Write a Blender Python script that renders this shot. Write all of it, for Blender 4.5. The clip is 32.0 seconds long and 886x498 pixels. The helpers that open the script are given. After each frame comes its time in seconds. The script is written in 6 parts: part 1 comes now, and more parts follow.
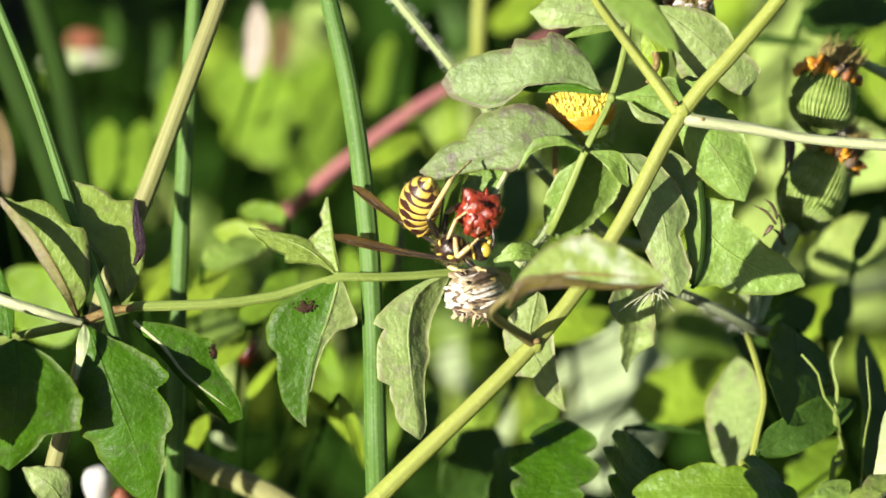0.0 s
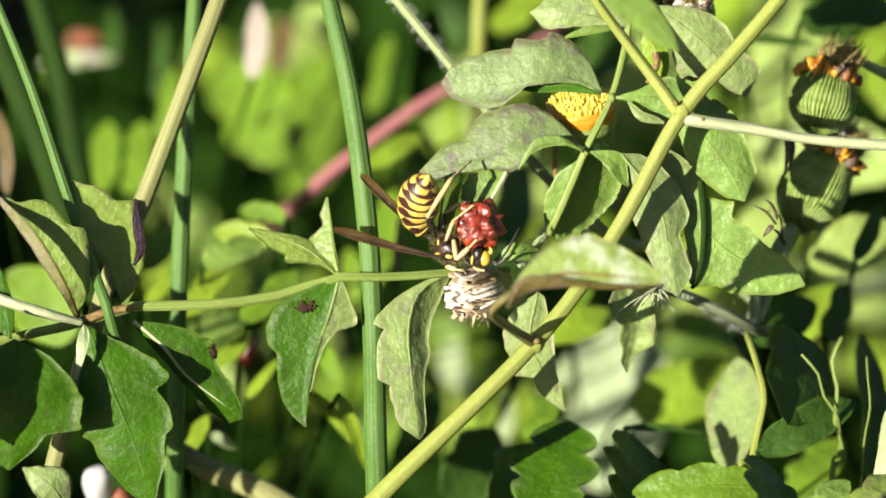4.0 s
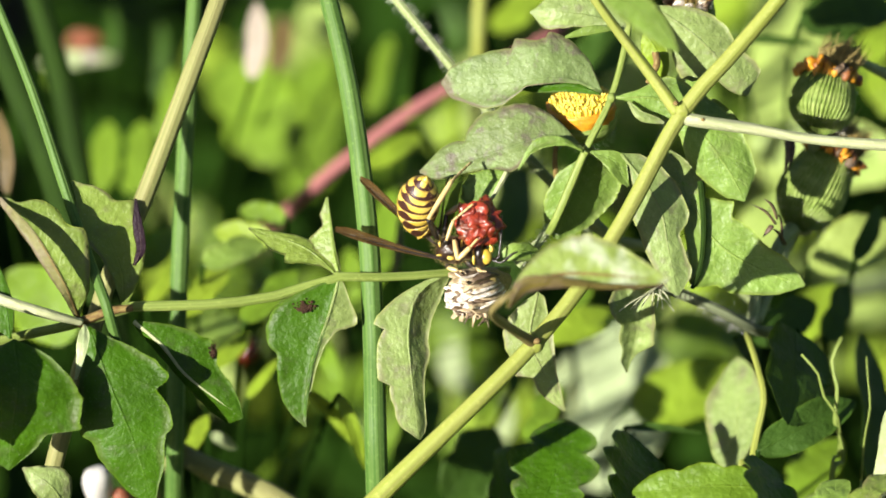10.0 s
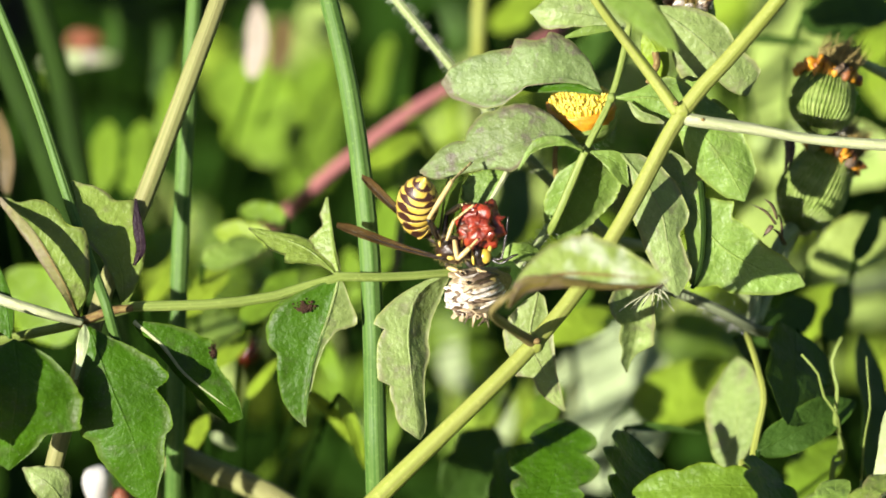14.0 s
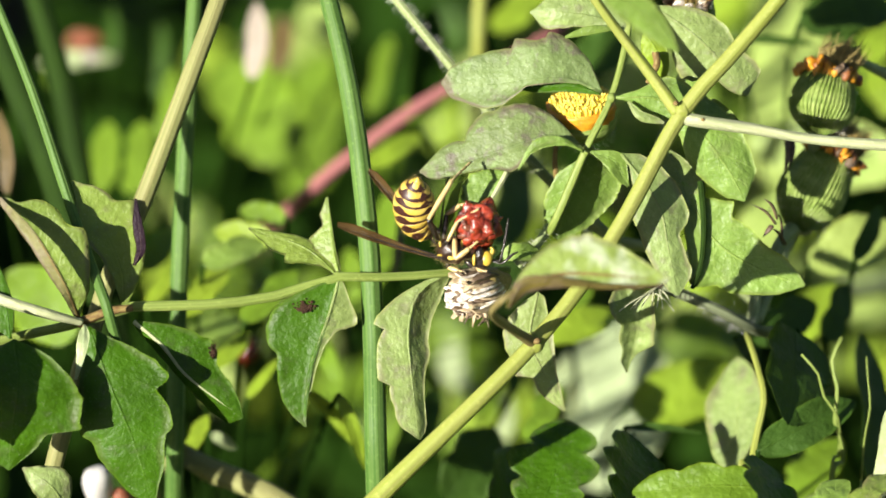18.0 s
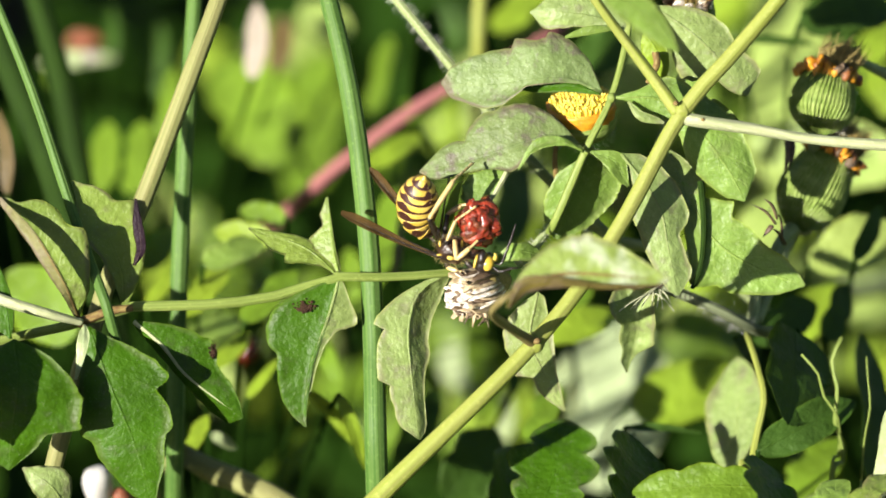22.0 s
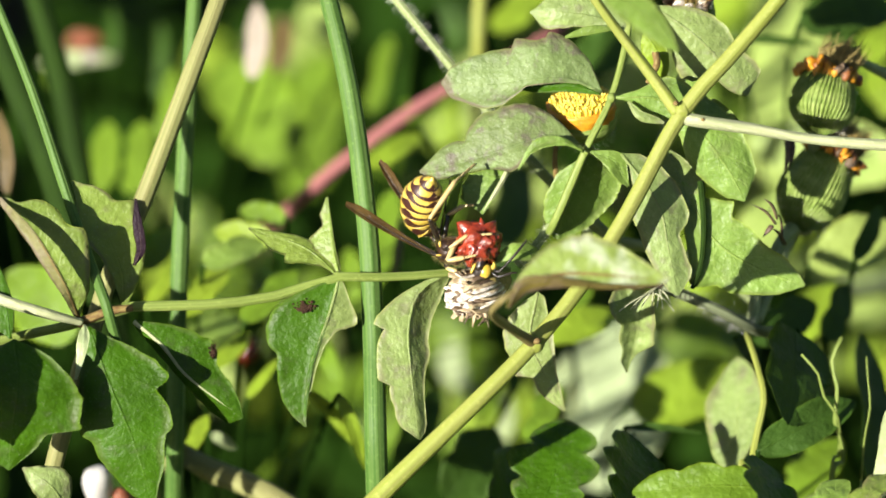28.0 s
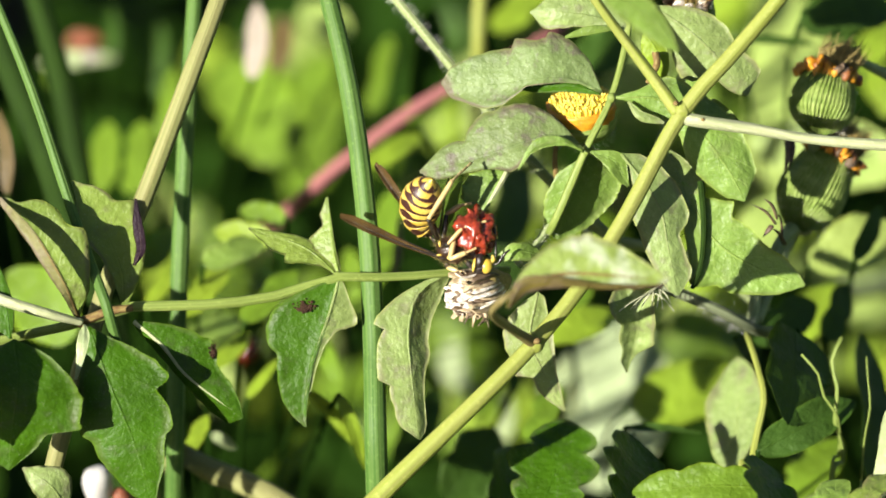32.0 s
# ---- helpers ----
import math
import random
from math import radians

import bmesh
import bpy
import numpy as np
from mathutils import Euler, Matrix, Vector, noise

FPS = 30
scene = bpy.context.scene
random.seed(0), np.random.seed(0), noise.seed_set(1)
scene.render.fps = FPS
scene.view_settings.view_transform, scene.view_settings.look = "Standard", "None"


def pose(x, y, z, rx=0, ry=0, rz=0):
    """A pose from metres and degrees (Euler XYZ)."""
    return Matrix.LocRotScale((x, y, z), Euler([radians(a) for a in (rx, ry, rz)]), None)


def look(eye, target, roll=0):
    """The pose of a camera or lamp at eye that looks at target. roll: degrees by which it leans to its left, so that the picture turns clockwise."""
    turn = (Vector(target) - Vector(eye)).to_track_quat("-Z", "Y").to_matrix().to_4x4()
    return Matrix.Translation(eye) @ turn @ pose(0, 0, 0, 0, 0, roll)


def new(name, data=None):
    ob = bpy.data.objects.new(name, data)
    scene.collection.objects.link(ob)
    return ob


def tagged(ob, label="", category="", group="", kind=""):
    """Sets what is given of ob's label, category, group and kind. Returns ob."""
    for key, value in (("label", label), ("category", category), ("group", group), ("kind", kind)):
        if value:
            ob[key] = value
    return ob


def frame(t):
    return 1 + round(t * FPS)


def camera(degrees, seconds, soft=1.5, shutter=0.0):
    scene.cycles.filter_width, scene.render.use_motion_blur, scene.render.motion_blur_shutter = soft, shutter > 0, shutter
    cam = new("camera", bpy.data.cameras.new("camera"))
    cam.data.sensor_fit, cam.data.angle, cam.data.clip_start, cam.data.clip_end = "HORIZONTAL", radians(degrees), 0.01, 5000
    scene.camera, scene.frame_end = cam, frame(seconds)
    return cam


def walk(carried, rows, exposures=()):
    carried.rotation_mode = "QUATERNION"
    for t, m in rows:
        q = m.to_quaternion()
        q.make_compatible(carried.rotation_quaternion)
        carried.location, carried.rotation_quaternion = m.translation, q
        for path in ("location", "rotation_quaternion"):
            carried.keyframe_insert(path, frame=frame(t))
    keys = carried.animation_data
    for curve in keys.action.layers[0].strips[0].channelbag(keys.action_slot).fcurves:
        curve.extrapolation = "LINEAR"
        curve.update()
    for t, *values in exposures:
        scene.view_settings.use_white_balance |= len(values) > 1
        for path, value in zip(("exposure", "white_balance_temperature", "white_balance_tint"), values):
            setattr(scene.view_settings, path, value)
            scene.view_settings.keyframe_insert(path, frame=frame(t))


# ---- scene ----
# Sizes and places below are in millimetres; MM turns them into metres.
MM = 0.001
FOCUS = Vector((0.0, 0.0, 0.200))
EYE = Vector((0.0, -0.606218, 0.550))

cam = camera(7.69, 32.0, soft=1.75)
cam.data.dof.use_dof = True
cam.data.dof.focus_distance = 0.700
cam.data.dof.aperture_fstop = 17.5
walk(cam, [(0.0, look(EYE, FOCUS)), (32.0, look(EYE, FOCUS))], exposures=((0.0, 1.37), (32.0, 1.37)))

# ---- light: a low autumn sun from behind the camera, and clear sky ----
SUN_WAY = Vector((0.62, 0.690, -0.364)).normalized()
world = bpy.data.worlds.new("sky")
scene.world = world
world.use_nodes = True
wn = world.node_tree.nodes
sky = wn.new("ShaderNodeTexSky")
sky.sky_type = "NISHITA"
sky.sun_disc = False
sky.sun_elevation = math.asin(-SUN_WAY.z)
sky.sun_rotation = math.atan2(-SUN_WAY.x, -SUN_WAY.y)
world.node_tree.links.new(sky.outputs[0], wn["Background"].inputs[0])
wn["Background"].inputs[1].default_value = 0.042
sun_data = bpy.data.lights.new("sun", "SUN")
sun_data.energy = 5.0
sun_data.angle = radians(0.53)
sun_data.color = (1.0, 0.95, 0.86)
sun = new("sun", sun_data)
sun.matrix_world = look((-2, -2, 2), Vector((-2, -2, 2)) + SUN_WAY)


# ---- materials ----
class Nodes:
    """Short hand for building a node material."""

    def __init__(self, name):
        self.m = bpy.data.materials.new(name)
        self.m.use_nodes = True
        self.t = self.m.node_tree
        self.bsdf = self.t.nodes["Principled BSDF"]
        self.outp = self.t.nodes["Material Output"]

    def add(self, kind):
        return self.t.nodes.new("ShaderNode" + kind)

    def put(self, sock, value):
        if isinstance(value, bpy.types.NodeSocket):
            self.t.links.new(value, sock)
        elif isinstance(value, tuple) and len(value) == 3 and sock.type == "RGBA":
            sock.default_value = (*value, 1)
        else:
            sock.default_value = value

    def math(self, op, a, b=0.0, clamp=False):
        n = self.add("Math")
        n.operation, n.use_clamp = op, clamp
        self.put(n.inputs[0], a)
        self.put(n.inputs[1], b)
        return n.outputs[0]

    def mix(self, fac, a, b):
        n = self.add("Mix")
        n.data_type = "RGBA"
        self.put(n.inputs[0], fac)
        self.put(n.inputs[6], a)
        self.put(n.inputs[7], b)
        return n.outputs[2]

    def noise(self, scale, detail=3.0, vec=None, rough=0.55):
        n = self.add("TexNoise")
        n.inputs["Scale"].default_value = scale
        n.inputs["Detail"].default_value = detail
        n.inputs["Roughness"].default_value = rough
        self.put(n.inputs["Vector"], vec or self.coord("Object"))
        return n.outputs[0]

    def coord(self, which):
        return self.add("TexCoord").outputs[which]

    def step(self, x, lo, hi):
        n = self.add("MapRange")
        n.interpolation_type = "SMOOTHSTEP"
        self.put(n.inputs[0], x)
        n.inputs[1].default_value, n.inputs[2].default_value = lo, hi
        return n.outputs[0]

    def uv(self):
        n = self.add("SeparateXYZ")
        self.put(n.inputs[0], self.coord("UV"))
        return n.outputs[0], n.outputs[1]

    def bump(self, height, strength, dist=0.0002):
        n = self.add("Bump")
        n.inputs["Strength"].default_value = strength
        n.inputs["Distance"].default_value = dist
        self.put(n.inputs["Height"], height)
        self.put(self.bsdf.inputs["Normal"], n.outputs[0])
        return n.outputs[0]

    def done(self, color, rough=0.5, spec=0.5, **more):
        self.put(self.bsdf.inputs["Base Color"], color)
        self.put(self.bsdf.inputs["Roughness"], rough)
        self.put(self.bsdf.inputs["Specular IOR Level"], spec)
        for k, v in more.items():
            self.put(self.bsdf.inputs[k.replace("_", " ")], v)
        return self.m


def tint(c, k):
    return tuple(min(1.0, x * k) for x in c)


def leaf_material(name, col, glow=0.25, brown=0.0, rough=0.45, speckle=0.4, veins=0.35, spec=0.5, blotch=0.0, bloom=0.0):
    """Leaf: two scales of mottling, fine specks, side veins, browned rim, light let through."""
    k = Nodes(name)
    along, across = k.uv()
    a = k.math("ABSOLUTE", k.math("SUBTRACT", k.math("MULTIPLY", across, 2.0), 1.0))
    ph = k.math("FRACT", k.math("SUBTRACT", k.math("MULTIPLY", along, 6.5), k.math("MULTIPLY", a, 1.7)))
    side = k.step(k.math("ABSOLUTE", k.math("SUBTRACT", ph, 0.5)), 0.07, 0.0)
    rib = k.step(a, 0.05, 0.01)
    vein = k.math("MULTIPLY", k.math("MAXIMUM", k.math("MULTIPLY", side, 0.55), rib), veins)
    big, fine = k.noise(170.0, 4.0), k.noise(1500.0, 3.0)
    rnd = k.add("ObjectInfo").outputs["Random"]
    c = k.mix(k.step(big, 0.3, 0.7), tint(col, 0.72), tint(col, 1.25))
    c = k.mix(k.math("MULTIPLY", k.step(fine, 0.35, 0.75), 0.4), c, tint((col[0] * 1.08, col[1], col[2] * 1.15), 1.5))
    c = k.mix(k.math("MULTIPLY", rnd, 0.25), c, (col[0] * 1.3, col[1] * 1.05, col[2] * 0.75))
    c = k.mix(vein, c, (col[0] * 2.2 + 0.03, col[1] * 1.7 + 0.04, col[2] * 2.0 + 0.02))
    v = k.add("TexVoronoi")
    v.inputs["Scale"].default_value = 3600.0
    k.put(v.inputs["Vector"], k.coord("Object"))
    if blotch:
        mid = k.noise(430.0, 4.0, None, 0.65)
        c = k.mix(k.math("MULTIPLY", k.step(mid, 0.52, 0.7), blotch), c, (col[0] * 0.6 + 0.04, col[1] * 0.45 + 0.022, col[2] * 0.7 + 0.032))
        c = k.mix(k.math("MULTIPLY", k.step(k.noise(900.0, 2.0), 0.58, 0.72), blotch * 0.7), c, tint(col, 1.55))
    if bloom:
        wax = k.math("MULTIPLY", k.step(k.noise(210.0, 3.0, None, 0.6), 0.46, 0.66), k.math("ADD", 0.5, k.math("MULTIPLY", fine, 0.7)))
        c = k.mix(k.math("MULTIPLY", wax, bloom), c, (0.52, 0.56, 0.44))
    speck = k.math("MULTIPLY", k.step(v.outputs[0], 0.24, 0.05), k.math("MULTIPLY", k.step(fine, 0.42, 0.56), speckle))
    c = k.mix(speck, c, (0.66, 0.70, 0.56))
    if brown:
        edge = k.math("ADD", k.math("MULTIPLY", k.step(a, 0.45, 1.0), 0.34), k.math("MULTIPLY", big, 0.7))
        edge = k.math("MAXIMUM", edge, k.math("MULTIPLY", k.step(along, 0.75, 1.0), k.math("MULTIPLY", big, 1.25)))
        c = k.mix(k.math("MULTIPLY", k.step(edge, 0.56, 0.72), brown), c, (0.12, 0.085, 0.065))
    # pale margin, with light through the thin edge painted in
    c = k.mix(k.math("MULTIPLY", k.step(a, 0.93, 0.99), 0.42), c, (col[0] * 1.8 + 0.025, col[1] * 1.5 + 0.025, col[2] * 1.2))
    normal = k.bump(k.math("ADD", k.math("MULTIPLY", fine, 0.5), k.math("SUBTRACT", k.math("MULTIPLY", k.noise(520.0, 3.0), 1.2), k.math("MULTIPLY", vein, 0.4))), 0.7, 0.0004)
    k.done(c, k.math("ADD", k.math("MULTIPLY", fine, 0.3), rough - 0.13), spec)
    tr = k.add("BsdfTranslucent")
    k.put(tr.inputs[0], k.mix(vein, (min(1, col[0] * 3.2), min(1, col[1] * 2.4), col[2] * 0.8), tint(col, 0.9)))
    k.put(tr.inputs[1], normal)
    mx = k.add("MixShader")
    mx.inputs[0].default_value = glow
    k.t.links.new(k.bsdf.outputs[0], mx.inputs[1])
    k.t.links.new(tr.outputs[0], mx.inputs[2])
    k.t.links.new(mx.outputs[0], k.outp.inputs[0])
    return k.m


def stem_material(name, col, col2, ridges=9.0, rough=0.5, grain=1.0):
    """Stem: lengthwise ridges and streaks, blotches and fine specks."""
    k = Nodes(name)
    along, around = k.uv()
    xy = k.add("CombineXYZ")
    k.put(xy.inputs[0], k.math("MULTIPLY", along, 3.0))
    k.put(xy.inputs[1], k.math("MULTIPLY", around, ridges))
    streak = k.noise(2.2, 3.0, xy.outputs[0])
    big, fine = k.noise(120.0, 3.0), k.noise(1900.0, 2.0)
    c = k.mix(k.step(streak, 0.35, 0.68), col, col2)
    c = k.mix(k.math("MULTIPLY", k.step(big, 0.4, 0.75), 0.5), c, tint(col, 0.7))
    c = k.mix(k.math("MULTIPLY", k.step(fine, 0.55, 0.75), 0.35 * grain), c, tint(col2, 1.45))
    ridge = k.math("SINE", k.math("MULTIPLY", around, 6.28318 * ridges))
    k.bump(k.math("ADD", k.math("MULTIPLY", ridge, 0.22), k.math("ADD", streak, k.math("MULTIPLY", fine, 0.5))), 0.5, 0.0002)
    return k.done(c, k.math("ADD", k.math("MULTIPLY", fine, 0.25), rough - 0.1), 0.15)


def plain_material(name, col, col2, scale=900.0, rough=0.5, spec=0.5, bump=0.4, **more):
    k = Nodes(name)
    big, fine = k.noise(scale, 4.0), k.noise(scale * 5, 2.0)
    c = k.mix(k.step(big, 0.32, 0.68), col, col2)
    c = k.mix(k.math("MULTIPLY", k.step(fine, 0.45, 0.8), 0.35), c, tint(col2, 1.35))
    c = k.mix(k.math("MULTIPLY", k.add("ObjectInfo").outputs["Random"], 0.35), c, tint(col, 0.75))
    k.bump(k.math("ADD", big, k.math("MULTIPLY", fine, 0.4)), bump, 0.00025)
    return k.done(c, rough, spec, **more)


def band_material(name):
    """Wasp abdomen plate: black fore band with points and spots, yellow hind part."""
    k = Nodes(name)
    along, around = k.uv()
    wave = k.math("ABSOLUTE", k.math("SINE", k.math("MULTIPLY", around, 12.566)))
    wob = k.math("MULTIPLY", k.noise(900.0, 2.0), 0.3)
    edge = k.math("ADD", k.math("MULTIPLY", k.math("POWER", wave, 5.0), 0.5), k.math("ADD", wob, 0.36))
    black = k.step(k.math("SUBTRACT", edge, along), -0.03, 0.04)
    seam = k.step(k.math("ABSOLUTE", k.math("SUBTRACT", along, 0.97)), 0.05, 0.0)
    fine = k.noise(3000.0, 2.0)
    yel = k.mix(k.step(k.noise(500.0, 3.0), 0.35, 0.7), (0.42, 0.285, 0.03), (0.55, 0.43, 0.10))
    c = k.mix(black, yel, (0.034, 0.009, 0.006))
    c = k.mix(k.math("MULTIPLY", seam, 0.6), c, (0.30, 0.16, 0.03))
    k.bump(fine, 0.25, 0.00008)
    return k.done(c, k.math("ADD", 0.34, k.math("MULTIPLY", fine, 0.25)), 0.45)


LEAF_GREY = leaf_material("leaf_grey_green", (0.156, 0.216, 0.064), 0.12, 0.5, 0.48, 0.4, 0.12, 0.35, 0.6)
# mottled grey-green, darkened in colour for leaves turned from the sun
LEAF_DULL_SHADED = leaf_material("leaf_dull_shaded", (0.112, 0.162, 0.052), 0.12, 0.75, 0.5, 0.35, 0.1, 0.3, 0.95)
LEAF_MID = leaf_material("leaf_mid_green", (0.132, 0.218, 0.037), 0.14, 0.25, 0.45, 0.35, 0.3, 0.35, 0.3)
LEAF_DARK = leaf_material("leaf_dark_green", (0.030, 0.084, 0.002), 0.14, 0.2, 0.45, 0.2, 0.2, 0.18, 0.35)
LEAF_PURPLE = leaf_material("leaf_purple_edged", (0.138, 0.205, 0.034), 0.14, 0.7, 0.46, 0.35, 0.15, 0.35, 0.5)
LEAF_SPRING = leaf_material("leaf_bright_green", (0.165, 0.252, 0.018), 0.25, 0.0, 0.45, 0.05, 0.15, 0.3)
LEAF_FRESH = leaf_material("leaf_fresh_green", (0.102, 0.182, 0.012), 0.25, 0.0, 0.45, 0.05, 0.15, 0.3)
# leaf green with shade put into its colour
LEAF_SHADE = leaf_material("leaf_shade_green", (0.03, 0.07, 0.008), 0.15, 0.0, 0.55, 0.0, 0.15, 0.2)
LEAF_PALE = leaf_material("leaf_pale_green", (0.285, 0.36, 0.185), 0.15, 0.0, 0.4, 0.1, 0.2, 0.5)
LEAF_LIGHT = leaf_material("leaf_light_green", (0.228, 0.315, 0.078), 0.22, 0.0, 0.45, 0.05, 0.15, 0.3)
LEAF_RUST = leaf_material("leaf_rust_brown", (0.22, 0.07, 0.03), 0.2, 0.3, 0.6, 0.0, 0.3)
# near-black green; deep shade is part of this colour
LEAF_DEEP_SHADE = leaf_material("leaf_deep_shade_green", (0.011, 0.032, 0.003), 0.12, 0.0, 0.7, 0.0, 0.15, 0.03)
LEAF_BROWN = leaf_material("leaf_brown", (0.072, 0.052, 0.016), 0.1, 0.6, 0.5, 0.2, 0.2, 0.3)
LEAF_FOLD = leaf_material("leaf_browned_fold", (0.075, 0.062, 0.012), 0.05, 0.9, 0.5, 0.05, 0.1, 0.25, 0.95)
LEAF_WAXY = leaf_material("leaf_waxy_green", (0.155, 0.222, 0.048), 0.12, 0.45, 0.48, 0.2, 0.1, 0.35, 0.35, 0.9)
LEAF_TAN = leaf_material("leaf_tan_underside", (0.125, 0.125, 0.045), 0.12, 0.6, 0.5, 0.3, 0.1, 0.3, 0.5)
LEAF_PLUM = leaf_material("leaf_plum_fold", (0.014, 0.007, 0.012), 0.05, 0.2, 0.55, 0.0, 0.05, 0.15)
LEAF_DRY = leaf_material("leaf_dry_straw", (0.31, 0.29, 0.25), 0.2, 0.3, 0.6, 0.1, 0.3)
STEM_YELLOW = stem_material("stem_yellow_green", (0.198, 0.232, 0.04), (0.208, 0.22, 0.058), 5.0, 0.5, 1.3)
STEM_OLIVE = stem_material("stem_olive_brown", (0.17, 0.165, 0.05), (0.19, 0.13, 0.06), 5.0, 0.5)
STEM_PALE = stem_material("stem_pale_green", (0.29, 0.32, 0.16), (0.39, 0.40, 0.24), 5.0, 0.5)
STEM_LEAF = stem_material("stalk_green", (0.125, 0.175, 0.032), (0.20, 0.245, 0.065), 4.0, 0.45)
STEM_BROWN = stem_material("stalk_brown", (0.13, 0.075, 0.03), (0.22, 0.17, 0.055), 4.0, 0.5)
STEM_RED = stem_material("stem_red", (0.24, 0.088, 0.085), (0.30, 0.125, 0.12), 4.0, 0.5)
STEM_TAN = stem_material("stem_straw", (0.225, 0.215, 0.085), (0.15, 0.165, 0.055), 7.0, 0.55, 1.6)
RUSH = stem_material("rush_green", (0.048, 0.108, 0.018), (0.105, 0.175, 0.044), 8.0, 0.5)
# RUSH darkened: the shade on the farther stems is in the colour
RUSH_SHADED = stem_material("rush_shaded_green", (0.008, 0.022, 0.0015), (0.018, 0.042, 0.003), 8.0, 0.85)
STYLE = plain_material("style_cream", (0.36, 0.37, 0.22), (0.48, 0.48, 0.32), 1500.0, 0.5)
HAIR = plain_material("hair_white", (0.62, 0.62, 0.50), (0.75, 0.74, 0.62), 2000.0, 0.4)
# greyed copy of the hairy stem, its shade mixed into the colour
HAIRY_SHADED = stem_material("stem_hairy_shaded", (0.105, 0.125, 0.062), (0.16, 0.18, 0.11), 6.0, 0.6)
HAIRY = stem_material("stem_hairy_green", (0.19, 0.24, 0.09), (0.28, 0.32, 0.16), 6.0, 0.6)
CALYX = stem_material("bract_green", (0.125, 0.19, 0.03), (0.27, 0.33, 0.10), 3.0, 0.5)
PETAL = plain_material("floret_yellow", (0.62, 0.44, 0.02), (0.76, 0.59, 0.10), 1500.0, 0.5)
ORANGE = plain_material("floret_orange", (0.42, 0.165, 0.006), (0.54, 0.25, 0.012), 1500.0, 0.5)
SPOT = plain_material("leaf_spot_brown", (0.022, 0.012, 0.008), (0.05, 0.028, 0.017), 900.0, 0.85, 0.05)
STRAW = plain_material("scale_straw", (0.26, 0.19, 0.10), (0.48, 0.39, 0.25), 1800.0, 0.5, 0.4, 0.6)
RUSTY = plain_material("floret_rust", (0.16, 0.05, 0.012), (0.34, 0.12, 0.02), 1500.0, 0.5)
PAPPUS = plain_material("pappus_brown", (0.20, 0.145, 0.04), (0.32, 0.25, 0.07), 2500.0, 0.7)
DRIED = plain_material("scale_straw_white", (0.42, 0.34, 0.25), (0.80, 0.76, 0.68), 1800.0, 0.38, 0.6, 0.6)
DRIED_DARK = plain_material("scale_brown", (0.05, 0.03, 0.018), (0.15, 0.10, 0.055), 1800.0, 0.6)
BLACK = plain_material("chitin_black", (0.012, 0.009, 0.008), (0.022, 0.014, 0.010), 1500.0, 0.28, 0.6, 0.5)
YELLOW = plain_material("chitin_yellow", (0.46, 0.31, 0.03), (0.56, 0.42, 0.09), 1200.0, 0.3, 0.5, 0.2)
LEGCOL = plain_material("leg_yellow", (0.43, 0.30, 0.115), (0.54, 0.41, 0.19), 1200.0, 0.35, 0.5, 0.2)
THORAX = plain_material("chitin_brown_black", (0.014, 0.008, 0.006), (0.058, 0.026, 0.013), 700.0, 0.3, 0.6, 0.7)
BANDS = band_material("chitin_banded")
FLESH = plain_material("flesh_red", (0.085, 0.010, 0.005), (0.33, 0.042, 0.016), 900.0, 0.2, 0.7, 0.9)
FLESH_DARK = plain_material("flesh_dark", (0.045, 0.012, 0.008), (0.19, 0.055, 0.022), 900.0, 0.25, 0.6, 0.9)


def turf_material(name):
    """Crumbly dark soil, overgrown in patches with low grass and moss."""
    k = Nodes(name)
    fine, crumb = k.noise(60.0, 4.0), k.noise(300.0, 2.0)
    c = k.mix(k.step(fine, 0.32, 0.68), (0.030, 0.022, 0.014), (0.075, 0.055, 0.032))
    grass = k.mix(k.step(crumb, 0.3, 0.7), (0.022, 0.045, 0.008), (0.07, 0.105, 0.02))
    cover = k.math("ADD", k.math("MULTIPLY", k.noise(1.3, 5.0), 0.6), k.math("MULTIPLY", k.noise(11.0, 4.0), 0.5))
    c = k.mix(k.math("MULTIPLY", k.step(cover, 0.46, 0.6), 0.9), c, grass)
    return k.done(c, 0.9, 0.2)


SOIL = turf_material("soil_and_turf")
SHELL = plain_material("shell_white", (0.42, 0.40, 0.37), (0.5, 0.49, 0.46), 500.0, 0.35)


def wing_material():
    k = Nodes("wing_smoky_amber")
    along, across = k.uv()
    vein = k.step(k.math("ABSOLUTE", k.math("SUBTRACT", k.math("FRACT", k.math("ADD", k.math("MULTIPLY", across, 3.0), k.noise(400.0, 2.0))), 0.5)), 0.09, 0.03)
    c = k.mix(vein, k.mix(k.step(k.noise(350.0, 3.0), 0.35, 0.65), (0.066, 0.039, 0.012), (0.112, 0.07, 0.024)), (0.045, 0.022, 0.008))
    k.bump(k.math("ADD", vein, k.noise(900.0, 3.0)), 0.5, 0.0001)
    k.done(c, 0.3, 0.35)
    tr = k.add("BsdfTransparent")
    tr.inputs[0].default_value = (0.5, 0.35, 0.17, 1)
    mx = k.add("MixShader")
    mx.inputs[0].default_value = 0.55
    k.t.links.new(tr.outputs[0], mx.inputs[1])
    k.t.links.new(k.bsdf.outputs[0], mx.inputs[2])
    k.t.links.new(mx.outputs[0], k.outp.inputs[0])
    return k.m


WING = wing_material()


